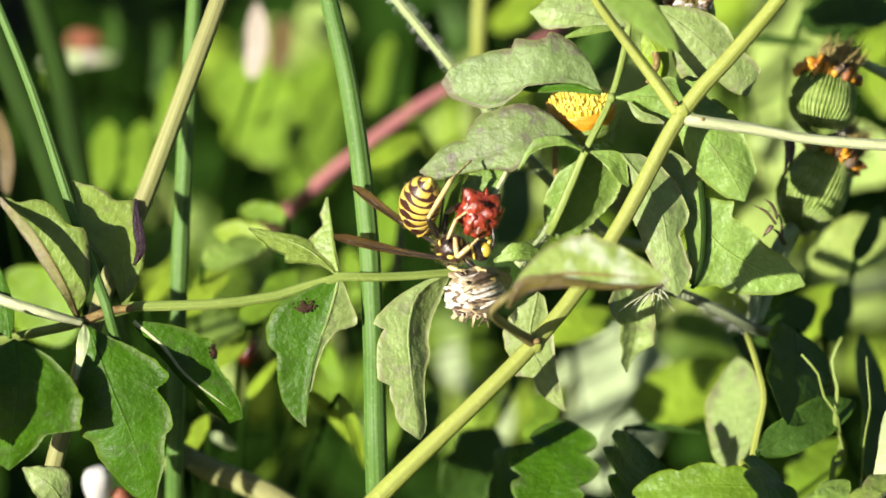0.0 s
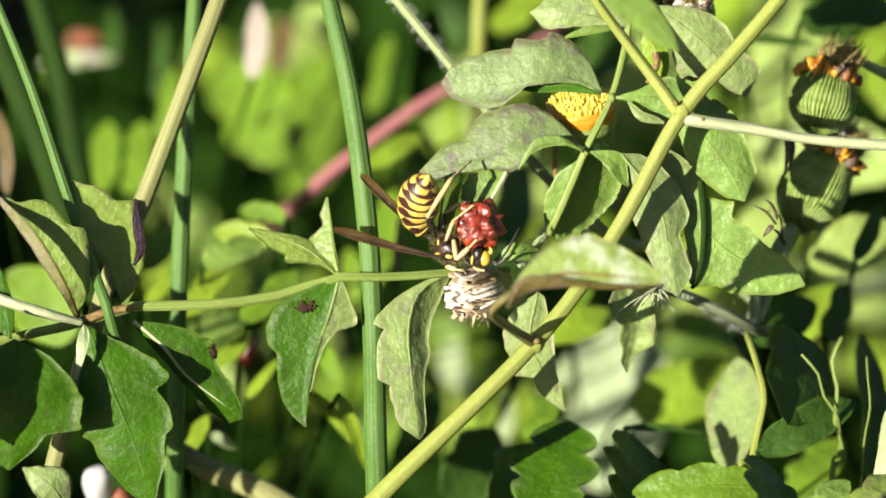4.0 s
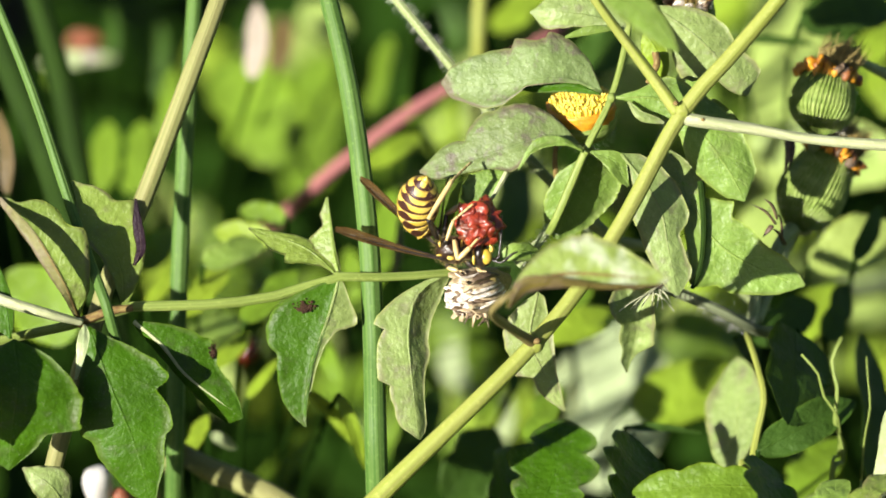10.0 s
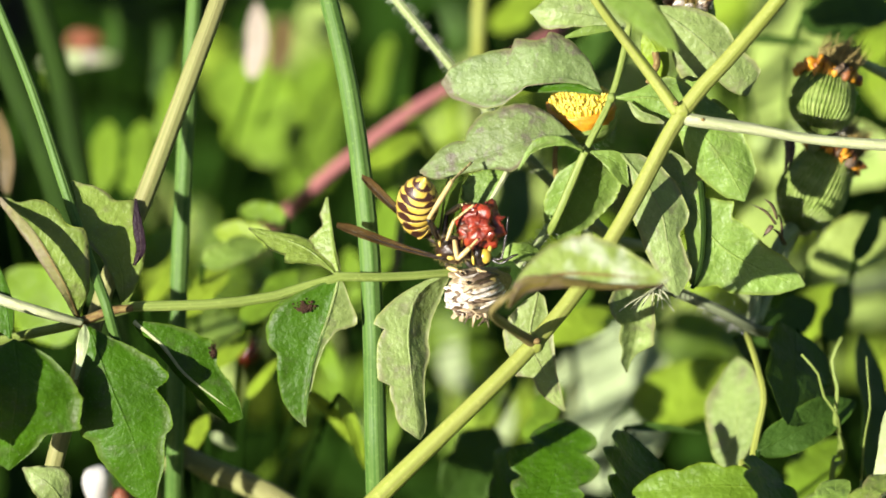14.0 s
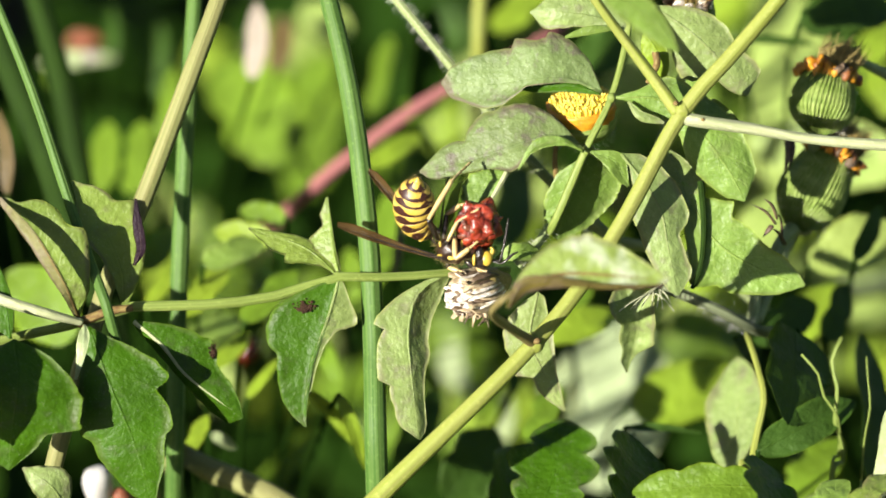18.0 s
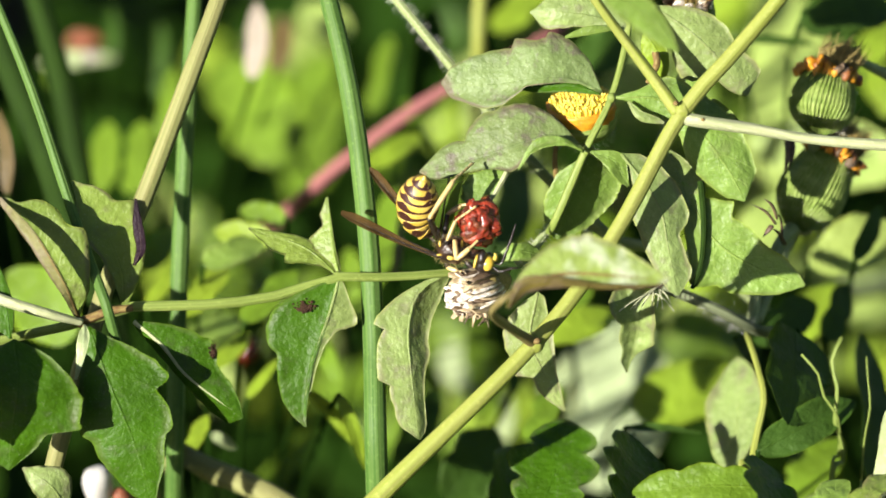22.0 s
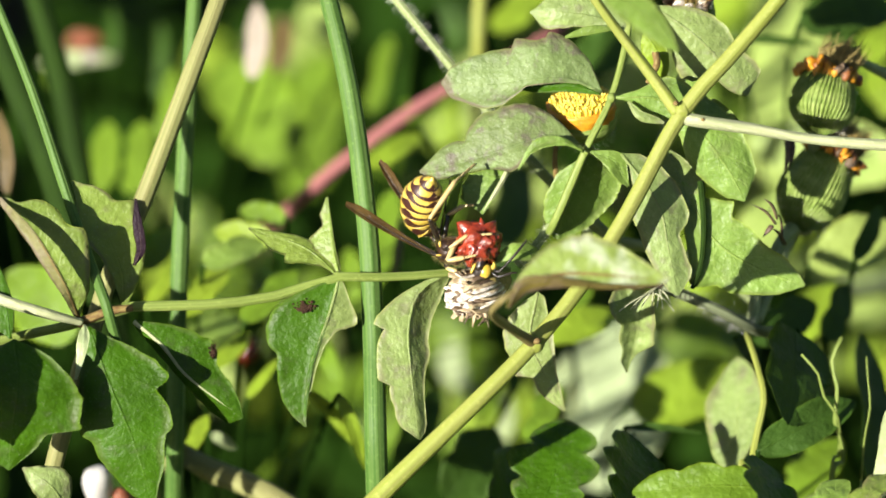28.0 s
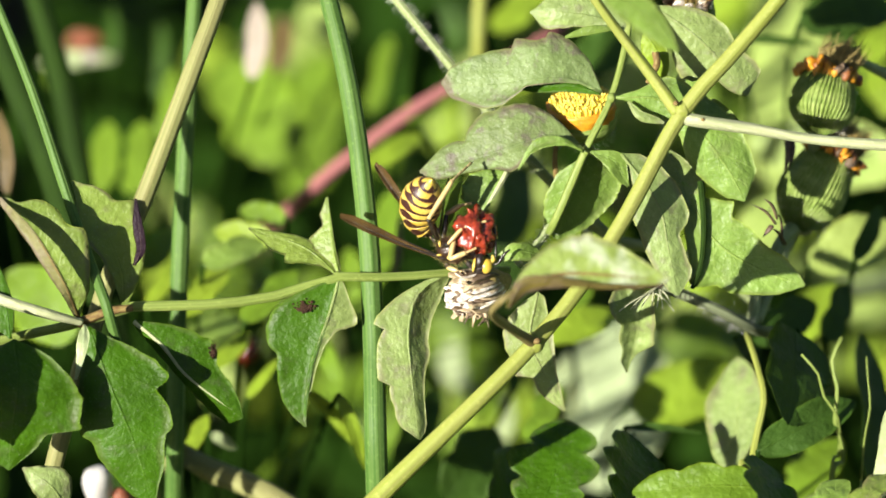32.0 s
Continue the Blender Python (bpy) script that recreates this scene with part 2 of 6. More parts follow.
# ---- mesh helpers ----
def spline(points, count):
    """Points evenly spread on a smooth curve through the given ones."""
    p = np.array(points, float)
    if len(p) == 2:
        return p[0] + (p[1] - p[0]) * np.linspace(0, 1, count)[:, None]
    q = np.vstack([2 * p[0] - p[1], p, 2 * p[-1] - p[-2]])
    length = np.concatenate([[0], np.cumsum(np.linalg.norm(np.diff(p, axis=0), axis=1))])
    out = []
    for s in np.linspace(0, length[-1], count):
        i = min(np.searchsorted(length, s, side="right") - 1, len(p) - 2)
        t = (s - length[i]) / max(1e-9, length[i + 1] - length[i])
        a, b, c, d = q[i], q[i + 1], q[i + 2], q[i + 3]
        out.append(0.5 * (2 * b + (c - a) * t + (2 * a - 5 * b + 4 * c - d) * t * t + (3 * b - a - 3 * c + d) * t ** 3))
    return np.array(out)


def series(values, x):
    """Smooth series of values at even steps, read at x from 0 to 1."""
    v = np.array([values[0], *values, values[-1]], float)
    n = len(values) - 1
    x = np.clip(np.asarray(x, float), 0, 1) * n
    i = np.minimum(x.astype(int), n - 1)
    t = x - i
    a, b, c, d = v[i], v[i + 1], v[i + 2], v[i + 3]
    m0, m1 = 0.35 * (c - a), 0.35 * (d - b)
    return (2 * t ** 3 - 3 * t * t + 1) * b + (t ** 3 - 2 * t * t + t) * m0 + (3 * t * t - 2 * t ** 3) * c + (t ** 3 - t * t) * m1


def tube(points, radii, sides=10, count=0, flat=1.0, lumps=0.0, seed=0):
    """Tapered round bar along a curve: vertices, faces and UV, with closed ends."""
    n = count or max(6, 5 * len(points))
    c = spline(points, n)
    r = series(radii, np.linspace(0, 1, n)) if len(radii) > 1 else np.full(n, radii[0])
    t = np.gradient(c, axis=0)
    t /= np.linalg.norm(t, axis=1)[:, None] + 1e-12
    up = np.array((0, 0, 1.0)) if abs(t[0][2]) < 0.9 else np.array((1.0, 0, 0))
    V, UV, F = [], [], []
    a = np.linspace(0, 2 * np.pi, sides, endpoint=False)
    rng = np.random.RandomState(seed)
    for i in range(n):
        x = np.cross(t[i], up)
        x /= np.linalg.norm(x) + 1e-12
        y = np.cross(x, t[i])
        up = y
        rr = r[i] * (1 + lumps * (rng.rand(sides) - 0.5))
        V.extend(c[i] + np.outer(np.cos(a) * rr, x) + np.outer(np.sin(a) * rr * flat, y))
        UV.extend((i / (n - 1), j / sides) for j in range(sides))
    for i in range(n - 1):
        for j in range(sides):
            k = (j + 1) % sides
            F.append((i * sides + j, i * sides + k, (i + 1) * sides + k, (i + 1) * sides + j))
    F.append(tuple(range(sides))[::-1])
    F.append(tuple((n - 1) * sides + j for j in range(sides)))
    return np.array(V), F, np.array(UV)


def blob(centre, radii, axes=None, rings=10, sides=14, lumps=0.0, seed=0, freq=0.5):
    """Ellipsoid, optionally lumpy. radii in mm, axes: three columns."""
    V, UV, F = [], [], []
    m = np.array(axes if axes is not None else np.eye(3), float)
    for i in range(rings + 1):
        th = np.pi * min(max(i / rings, 0.02), 0.98)
        for j in range(sides):
            ph = 2 * np.pi * j / sides
            d = np.array((np.sin(th) * np.cos(ph), np.sin(th) * np.sin(ph), np.cos(th)))
            k = 1.0
            if lumps:
                g = d * np.array(radii) * freq + seed * 7.3
                k += lumps * noise.noise(Vector(g)) + (0.3 * lumps * noise.noise(Vector(g * 3.1)) if lumps > 0.4 else 0)
            V.append(np.array(centre) + m @ (d * radii * k))
            UV.append((i / rings, j / sides))
    for i in range(rings):
        for j in range(sides):
            k = (j + 1) % sides
            F.append((i * sides + j, (i + 1) * sides + j, (i + 1) * sides + k, i * sides + k))
    F.append(tuple(range(sides)))
    F.append(tuple(rings * sides + j for j in range(sides))[::-1])
    return np.array(V), F, np.array(UV)


def joined(pieces):
    V, F, UV, n = [], [], [], 0
    for v, f, q in pieces:
        V.append(v)
        UV.append(q)
        F.extend(tuple(i + n for i in g) for g in f)
        n += len(v)
    return np.vstack(V), F, np.vstack(UV)


def mesh_of(name, made, material):
    v, f, q = made
    me = bpy.data.meshes.new(name)
    me.from_pydata((np.asarray(v) * MM).tolist(), [], f)
    me.polygons.foreach_set("use_smooth", np.ones(len(f), bool))
    layer = me.uv_layers.new(name="UVMap")
    idx = np.empty(len(me.loops), np.int32)
    me.loops.foreach_get("vertex_index", idx)
    layer.data.foreach_set("uv", np.asarray(q, np.float32)[idx].ravel())
    me.materials.append(material)
    return me


def base_of(ob):
    p = Vector(ob.location)
    while ob.parent:
        ob = ob.parent
        p += ob.location
    return np.array(p) / MM


def part(name, made, material, parent, label="", local=False):
    """One mesh object under a thing or a part. The mesh is given in the place's own millimetres, or in its parent's (local)."""
    v, f, q = made
    if not local:
        v = np.asarray(v) - base_of(parent)
    ob = new(name, mesh_of(name, (v, f, q), material))
    ob.parent = parent
    return tagged(ob, label)


def thing(name, at, label, category, group="", kind=""):
    ob = new(name)
    ob.empty_display_size = 0.01
    ob.location = Vector(at) * MM
    return tagged(ob, label, category, group, kind)


def blade(rib, left, right, wl, wr, cup, quilt=0.08, ns=26, nv=5, seed=0, thick=0.16, tl=(), tr=()):
    """A leaf blade of two halves along its midrib, with its own thickness, quilted between the veins."""
    c = spline(rib, ns)
    s = np.linspace(0, 1, ns)
    a, b = series(wl, s), series(wr, s)
    for w, teeth in ((a, tl), (b, tr)):
        for at, deep in teeth:
            w *= 1 - deep * np.where(s >= at, np.exp(-(s - at) / 0.08), 0.0) + 0.12 * deep * np.exp(-((s - at + 0.025) / 0.02) ** 2)
    left, right = np.array(left), np.array(right)
    axis = np.gradient(c, axis=0)
    n = np.cross(axis, left - right)
    n /= np.linalg.norm(n, axis=1)[:, None] + 1e-9
    n *= np.where(n[:, 2] - 0.6 * n[:, 1] < 0, -1, 1)[:, None]
    top, uv = [], []
    for i in range(ns):
        for j in range(-nv, nv + 1):
            v = j / nv
            w = (a if v > 0 else b)[i]
            p = c[i] + abs(v) * w * (left if v > 0 else right) + n[i] * (cup * v * v * w)
            q = quilt * np.cos(2 * np.pi * (6.5 * s[i] - 1.7 * abs(v))) * abs(v) * (1.2 - abs(v))
            q -= 0.08 * np.exp(-(v / 0.12) ** 2)
            q += 0.16 * w * abs(v) ** 1.5 * noise.noise(Vector((s[i] * 4.5, v * 1.2, seed * 3.1)))
            jag = 0.05 * w * abs(v) ** 3 * noise.noise(Vector((s[i] * 16, np.sign(v), seed * 1.7)))
            top.append(p + n[i] * q + jag * (left if v > 0 else right))
            uv.append((s[i], (v + 1) / 2))
    top = np.array(top)
    w = 2 * nv + 1
    nn = np.repeat(n, w, axis=0)
    edge = np.abs(np.array(uv)[:, 1] * 2 - 1)
    low = top - nn * (thick * (1 - 0.85 * edge ** 4))[:, None]
    m = len(top)
    F = []
    for i in range(ns - 1):
        for j in range(w - 1):
            k = i * w + j
            F.append((k, k + 1, k + w + 1, k + w))
            F.append((m + k, m + k + w, m + k + w + 1, m + k + 1))
    for i in range(ns - 1):
        for k, q in ((i * w, (i + 1) * w), (i * w + w - 1, (i + 1) * w + w - 1)):
            F.append((k, q, m + q, m + k))
    return np.vstack([top, low]), F, np.vstack([uv, uv]), c, n


LEAVES = [0]


def leaf(plant, material, rib, left, right, wl, wr, cup=0.0, rim=None, label="", stalk=False, vein=0.2, tl=(), tr=(), fine=False):
    """A leaf under its plant, with a raised midrib; stalk: with a leaf stalk down to the plant's foot."""
    LEAVES[0] += 1
    rim = rim or material
    wl, wr = ([x if 0 < i < len(w) - 1 else 0.15 for i, x in enumerate(w)] for w in (wl, wr))
    v, f, q, c, n = blade(rib, left, right, wl, wr, cup, ns=60 if fine or tl or tr else 30, seed=LEAVES[0], tl=tl, tr=tr)
    ob = part("leaf", (v, f, q), material, plant, label)
    part("midrib", tube((c - n * 0.16)[::5], [vein, vein * 0.75, vein * 0.3], 6, 14), material if stalk else rim, ob)
    if stalk:
        foot = base_of(plant)
        b = np.array(rib[0])
        away = b - np.array(rib[1])
        mid = b + away * 0.5 + (foot - b) * 0.3
        part("leaf_stalk", tube([b, b + away * 0.18, mid, foot + (b - foot) * 0.12, foot - (0, 0, 1)], [0.28, 0.36, 0.45, 0.6], 8, 14), rim, plant)
    return ob


def stem(name, plant, material, points, radii, sides=14, label="", flat=1.0, count=0):
    return part(name, tube(points, radii, sides, count or 12 * len(points), flat), material, plant, label)


def hairs(owner, points, radius, number, length, seed, material=HAIR, thin=0.024):
    """Fine hairs standing off a stem."""
    rng = np.random.RandomState(seed)
    c = spline(points, 200)
    t = np.gradient(c, axis=0)
    out = []
    for _ in range(number):
        i = rng.randint(0, 200)
        d = np.cross(t[i], rng.randn(3))
        d /= np.linalg.norm(d) + 1e-9
        a = c[i] + d * radius * 0.8
        b = a + d * length * (0.5 + 0.7 * rng.rand()) + rng.randn(3) * length * 0.2
        out.append(tube([a, (a + b) / 2 + rng.randn(3) * 0.08, b], [thin, thin * 0.4], 3, 4))
    return tagged(part("hairs", joined(out), material, owner, "fine white hairs"), kind="stuff")


# ---- ground ----
def make_ground():
    n = 60
    xs = np.concatenate([-np.geomspace(200, 0.02, n // 2), np.geomspace(0.02, 200, n // 2)]) * 1000
    V, F = [], []
    for y in xs:
        for x in xs:
            near = math.exp(-(x * x + y * y) / 4e5)
            V.append((x, y, near * 9 * noise.noise(Vector((x / 40, y / 40, 0.5)))-3 * near))
    m = len(xs)
    for i in range(m - 1):
        for j in range(m - 1):
            F.append((i * m + j, i * m + j + 1, (i + 1) * m + j + 1, (i + 1) * m + j))
    ob = new("ground", mesh_of("ground", (np.array(V), F, np.zeros((len(V), 2))), SOIL))
    return tagged(ob, "dark bare soil under the dense low plants", "ground", kind="structure")


make_ground()


# ---- the climbing plant: a thick yellow-green stem with compound leaves ----
climber = thing("climbing_plant", (-38.13, 38.1, -0), "climbing plant with a thick yellow-green stem and grey-green lobed leaves", "plant")
main_stem = stem("main_stem", climber, STEM_YELLOW, [(-38.13, 38.1, -0), (-23.71, 22.35, 118.72), (-13.52, -13.7, 168.26), (-6.95, -14.08, 177.62), (9.63, -6.73, 192.35), (18.01, -1.1, 202.09), (25.19, 5.39, 213.33), (30.83, 7.83, 219.56), (36.75, 10.59, 226.33), (45.89, 12.07, 240.9)], [1.4, 1.35, 1.3, 1.26, 1.22, 1.05, 1.08, 0.86, 0.84, 0.7], 20, "smooth yellow-green stem with red-brown joints", count=90)
part("joint", blob((25.37, 5.48, 213.49), (0.9, 0.9, 1.3), None, 10, 16, 0.2, 3), STEM_YELLOW, climber, "swollen yellow-green joint with red flecks")
part("joint", blob((9.75, -6.67, 192.45), (1.2, 1.15, 1.2), None, 10, 16, 0.2, 5), STEM_YELLOW, climber)
part("joint_scar", blob((24.61, 4.93, 214.94), (0.42, 0.35, 0.36), None, 6, 8, 0.3, 2), STEM_BROWN, climber, "red-brown bud scar")
part("joint_scar", blob((27.5, 4.59, 213.15), (0.26, 0.24, 0.22), None, 6, 8, 0.3, 4), STEM_BROWN, climber)
part("joint_scar", blob((9.91, -7.72, 193.22), (0.5, 0.4, 0.36), None, 6, 8, 0.3, 6), STEM_BROWN, climber)
stem("side_stem", climber, STEM_YELLOW, [(24.89, 5.48, 213.49), (21.9, 7.57, 217.11), (17.39, 9.68, 222.76), (14.08, 11.18, 227.37)], [0.75, 0.62, 0.52, 0.5])
stem("side_stem", climber, STEM_PALE, [(24.9, 5.41, 212.98), (27.58, 5, 212.66), (32.71, 5.51, 211.55), (39.36, 5.82, 210.08), (47.83, 6.36, 209.02), (55.12, 7.12, 208.33)], [0.7, 0.66, 0.55, 0.6, 0.62, 0.6], 14, "pale green side stem in sunlight")
# leaf out of the lower joint, held close before the seed head
stem("leaf_stalk", climber, STEM_OLIVE, [(9.63, -6.73, 192.35), (7.18, -11.11, 196.76), (5.13, -20.67, 204.2), (5.83, -25.23, 208.3), (7.16, -24.71, 209.2)], [0.6, 0.5, 0.5, 0.4, 0.35])
leaf(climber, LEAF_WAXY, [(6.87, -24.74, 209.15), (11.62, -23.24, 210.41), (17.71, -22.72, 209.98), (23.06, -22.41, 209.19)], (-0.075, 0.499, 0.864), (0.075, -0.758, -0.714), [0.09, 1, 1.71, 2.2, 2.57, 2.98, 3.15, 3.4, 3.71, 3.85, 4.03, 4.21, 4, 3.8, 3.6, 3.24, 2.74, 2.26, 1.81, 1.37, 0.88, 0.13], [0.09, 0.23, 0.24, 0.37, 0.48, 0.64, 0.85, 0.98, 1.04, 1.09, 1.14, 1.16, 1.17, 1.13, 1.11, 1.08, 1.04, 0.94, 0.82, 0.7, 0.43, 0.09], -0.1, fine=True, rim=STEM_BROWN, vein=0.3)
leaf(climber, LEAF_GREY, [(10.12, 0.28, 194.48), (9.3, -1.63, 189.84), (10.81, -2.6, 186.16), (13.03, -3.49, 181.96)], (0.976, 0.37, 0.04), (-0.976, 0.063, -0.29), [0.09, 0.84, 1.14, 1.45, 1.76, 2.04, 2.29, 2.47, 2.55, 2.48, 2.32, 2.1, 1.84, 1.57, 1.31, 1.14, 0.99, 0.83, 0.66, 0.48, 0.27, 0.09], [0.09, 1.57, 2.25, 2.73, 2.87, 3.03, 3.05, 2.94, 2.85, 2.66, 2.57, 2.68, 2.83, 3, 1.42, 1.48, 1.5, 1.4, 1.3, 0.9, 0.48, 0.09], 0.1, fine=True)
leaf(climber, LEAF_FOLD, [(6.58, -25.87, 208), (8.14, -24.91, 210.25), (11.6, -24.57, 210.45), (17.68, -24.31, 209.7), (22.45, -23.5, 209.29)], (-0.144, 0.755, 0.707), (0.144, -0.062, -1.107), [0.09, 0.67, 0.84, 0.59, 0.68, 0.58, 0.59, 0.53, 0.41, 0.34, 0.28, 0.22, 0.16, 0.1, 0.13, 0.15, 0.13, 0.09, 0.09, 0.1, 0.11, 0.09], [0.23, 0.79, 1.17, 1.32, 1.18, 1.11, 0.9, 0.79, 0.71, 0.63, 0.56, 0.54, 0.51, 0.49, 0.41, 0.36, 0.33, 0.33, 0.26, 0.19, 0.12, 0.09], -0.1, fine=True)
leaf(climber, LEAF_MID, [(15.01, 5.71, 208.7), (12.47, 5.38, 210.12), (9.65, 4.91, 209.7), (7.98, 4.06, 207.42)], (0.264, 0.037, -1.135), (-0.264, 0.829, 0.635), [0.12, 0.36, 0.54, 0.54, 0.36, 0.12], [0.12, 0.42, 0.6, 0.6, 0.36, 0.12], 0.1)
leaf(climber, LEAF_MID, [(18.53, 13.5, 219.38), (15.69, 12.67, 219.54), (12.99, 12.48, 218.82)], (0.171, 0.027, -1.153), (-0.171, 0.926, 0.603), [0.12, 0.3, 0.42, 0.42, 0.3, 0.12], [0.12, 0.36, 0.48, 0.48, 0.36, 0.12], 0.1)
leaf(climber, LEAF_GREY, [(19.71, 8.71, 213.08), (20.89, 7.43, 212.07), (23.48, 7.22, 211.3)], (0.516, 0.861, 0.492), (-0.516, 0.005, -0.992), [0.12, 0.36, 0.54, 0.6, 0.48, 0.18], [0.12, 0.3, 0.42, 0.48, 0.36, 0.12], 0.1)
stem("twig", climber, STEM_BROWN, [(12.1, 10.73, 206.59), (11.98, 9.76, 204.91), (12.36, 9.27, 202.06)], [0.26, 0.3, 0.26], 8)
# blurred leaf close to the lens
leaf(climber, LEAF_MID, [(15.76, -16, 240.29), (19.81, -15.66, 236.88), (23.89, -15.96, 232.36)], (0.657, 0.55, 0.553), (-0.657, -0.117, -0.803), [0.29, 1.26, 1.6, 1.48, 1.03, 0.57], [0.29, 1.37, 1.71, 1.48, 1.03, 0.46], 0.1)
# compound leaf with its leaflets
stem("leaf_axis", climber, STEM_LEAF, [(11.36, 5.21, 199.02), (12.3, 4.78, 201.49), (15.1, 6.88, 207.91), (17.93, 9.83, 213.02), (19.52, 13.63, 217.6), (20.28, 17.37, 222.09)], [0.45, 0.5, 0.4, 0.38, 0.38, 0.35])
part("axis_joint", blob((17.93, 9.62, 213.06), (0.55, 0.5, 0.55), None, 8, 10, 0.2, 8), STEM_LEAF, climber)
part("axis_joint", blob((15.22, 6.76, 208.11), (0.5, 0.5, 0.5), None, 8, 10, 0.2, 9), STEM_LEAF, climber)
leaf(climber, LEAF_DULL_SHADED, [(16.96, 10.07, 213.44), (13.41, 10.34, 214.91), (9.43, 9.85, 215.06), (4.81, 10.45, 214.1), (-0.19, 11.44, 213.82)], (-0.058, -0.326, -0.965), (0.058, 0.542, 0.84), [0.09, 0.09, 0.09, 0.15, 0.35, 0.44, 0.51, 0.57, 0.59, 0.6, 0.65, 1.26, 1.74, 2.21, 2.45, 2.53, 2.37, 2.17, 1.95, 1.73, 1.34, 0.14], [0.09, 1.51, 2.75, 3.27, 3.88, 4.24, 4.68, 4.88, 4.91, 4.54, 4.48, 4.61, 4.77, 4.5, 3.97, 3.79, 3.57, 3.17, 2.75, 2.31, 1.75, 0.09], -0.12, fine=True, tr=((0.36, 0.12), (0.58, 0.22)))
leaf(climber, LEAF_DARK, [(16.86, 10.53, 213.04), (12.72, 11.54, 213.59), (8.21, 12, 212.79)], (-0.055, 0.107, -1.215), (0.055, 1.279, 0.415), [0.12, 0.48, 0.72, 0.84, 0.6, 0.18], [0.12, 0.48, 0.6, 0.72, 0.48, 0.12], 0.1)
leaf(climber, LEAF_DULL_SHADED, [(14.8, 7.12, 208.34), (11.75, 7.37, 209.76), (7.45, 6.35, 209), (2.83, 6.48, 207.22), (-2.47, 6.72, 205.64)], (0.146, -0.798, -0.682), (-0.146, 0.581, 0.807), [0.09, 0.27, 0.45, 0.76, 1.02, 1.05, 1.09, 1.16, 1.65, 2.43, 2.63, 2.02, 1.72, 1.45, 1.32, 1.22, 1.24, 1.26, 1.3, 1.23, 0.93, 0.24], [0.24, 0.91, 1.39, 1.93, 2.46, 3.05, 3.64, 4.22, 4.42, 4.48, 4.49, 4.52, 4.55, 4.37, 3.56, 2.8, 2.68, 2.44, 2.01, 1.5, 0.79, 0.09], -0.12, fine=True, tr=((0.7, 0.25),))
leaf(climber, LEAF_MID, [(6.86, 6.04, 206.06), (5.8, 4.56, 204.7), (4.15, 3.24, 202.41)], (0.86, 0.004, -0.592), (-0.86, 0.429, 0.342), [0.09, 0.15, 0.16, 0.16, 0.16, 0.16, 0.17, 0.18, 0.17, 0.16, 0.16, 0.16, 0.16, 0.16, 0.16, 0.17, 0.17, 0.16, 0.16, 0.15, 0.15, 0.09], [0.09, 0.56, 1.1, 1.63, 2.03, 2.29, 2.55, 2.82, 3.11, 3.38, 3.41, 3.41, 3.41, 3.41, 3.41, 3.41, 3.34, 3.2, 3.07, 2.94, 2.81, 0.24], 0.1, fine=True, rim=STEM_PALE, vein=0.36)
leaf(climber, LEAF_SPRING, [(2.06, 5.39, 205.74), (1.24, 3.85, 203.96), (0.51, 2.05, 201.75)], (0.957, 0.028, -0.351), (-0.957, 0.405, 0.101), [0.09, 0.09, 0.12, 0.17, 0.22, 0.26, 0.31, 0.36, 0.4, 0.44, 0.45, 0.45, 0.45, 0.45, 0.44, 0.44, 0.43, 0.42, 0.4, 0.29, 0.17, 0.09], [0.09, 0.09, 0.11, 0.19, 0.27, 0.35, 0.43, 0.52, 0.58, 0.58, 0.59, 0.6, 0.61, 0.63, 0.64, 0.66, 0.67, 0.55, 0.43, 0.31, 0.19, 0.09], 0.1, fine=True)
leaf(climber, LEAF_MID, [(15.43, 7.69, 207.32), (13.76, 6.51, 203.28), (12.16, 5.71, 197.89)], (0.94, 0.653, -0.77), (-0.94, 0.257, 0.245), [0.09, 2.9, 3.56, 4.22, 4.37, 4.44, 4.51, 4.58, 4.51, 4.32, 4.13, 3.96, 3.77, 3.57, 3.37, 3.09, 2.65, 2.2, 1.76, 1.31, 0.87, 0.09], [0.09, 0.35, 0.7, 1.03, 1.37, 1.71, 2.06, 2.3, 2.37, 2.45, 2.53, 2.62, 2.71, 2.68, 2.53, 2.38, 2.23, 2.08, 1.78, 1.41, 1.05, 0.24], 0.1, fine=True)
leaf(climber, LEAF_MID, [(15.75, 6.5, 208.26), (18.28, 5.99, 207.37), (19.74, 5.07, 204.78)], (0.685, 0.624, 0.481), (-0.685, -0.711, -0.431), [0.18, 0.6, 0.96, 1.08, 0.6, 0.18], [0.18, 0.6, 1.08, 1.2, 0.84, 0.24], 0.1)
leaf(climber, LEAF_GREY, [(20.13, 14.32, 218.8), (16.03, 14.98, 219.95), (12.41, 15.22, 220.37), (9.29, 16.11, 219.9)], (-0.164, -0.233, -1.004), (0.164, 0.666, 0.754), [0.18, 0.84, 1.33, 1.33, 1.69, 1.81, 0.48], [0.18, 2.05, 3.01, 3.37, 2.89, 1.81, 0.72], -0.1, tr=((0.5,0.15),))
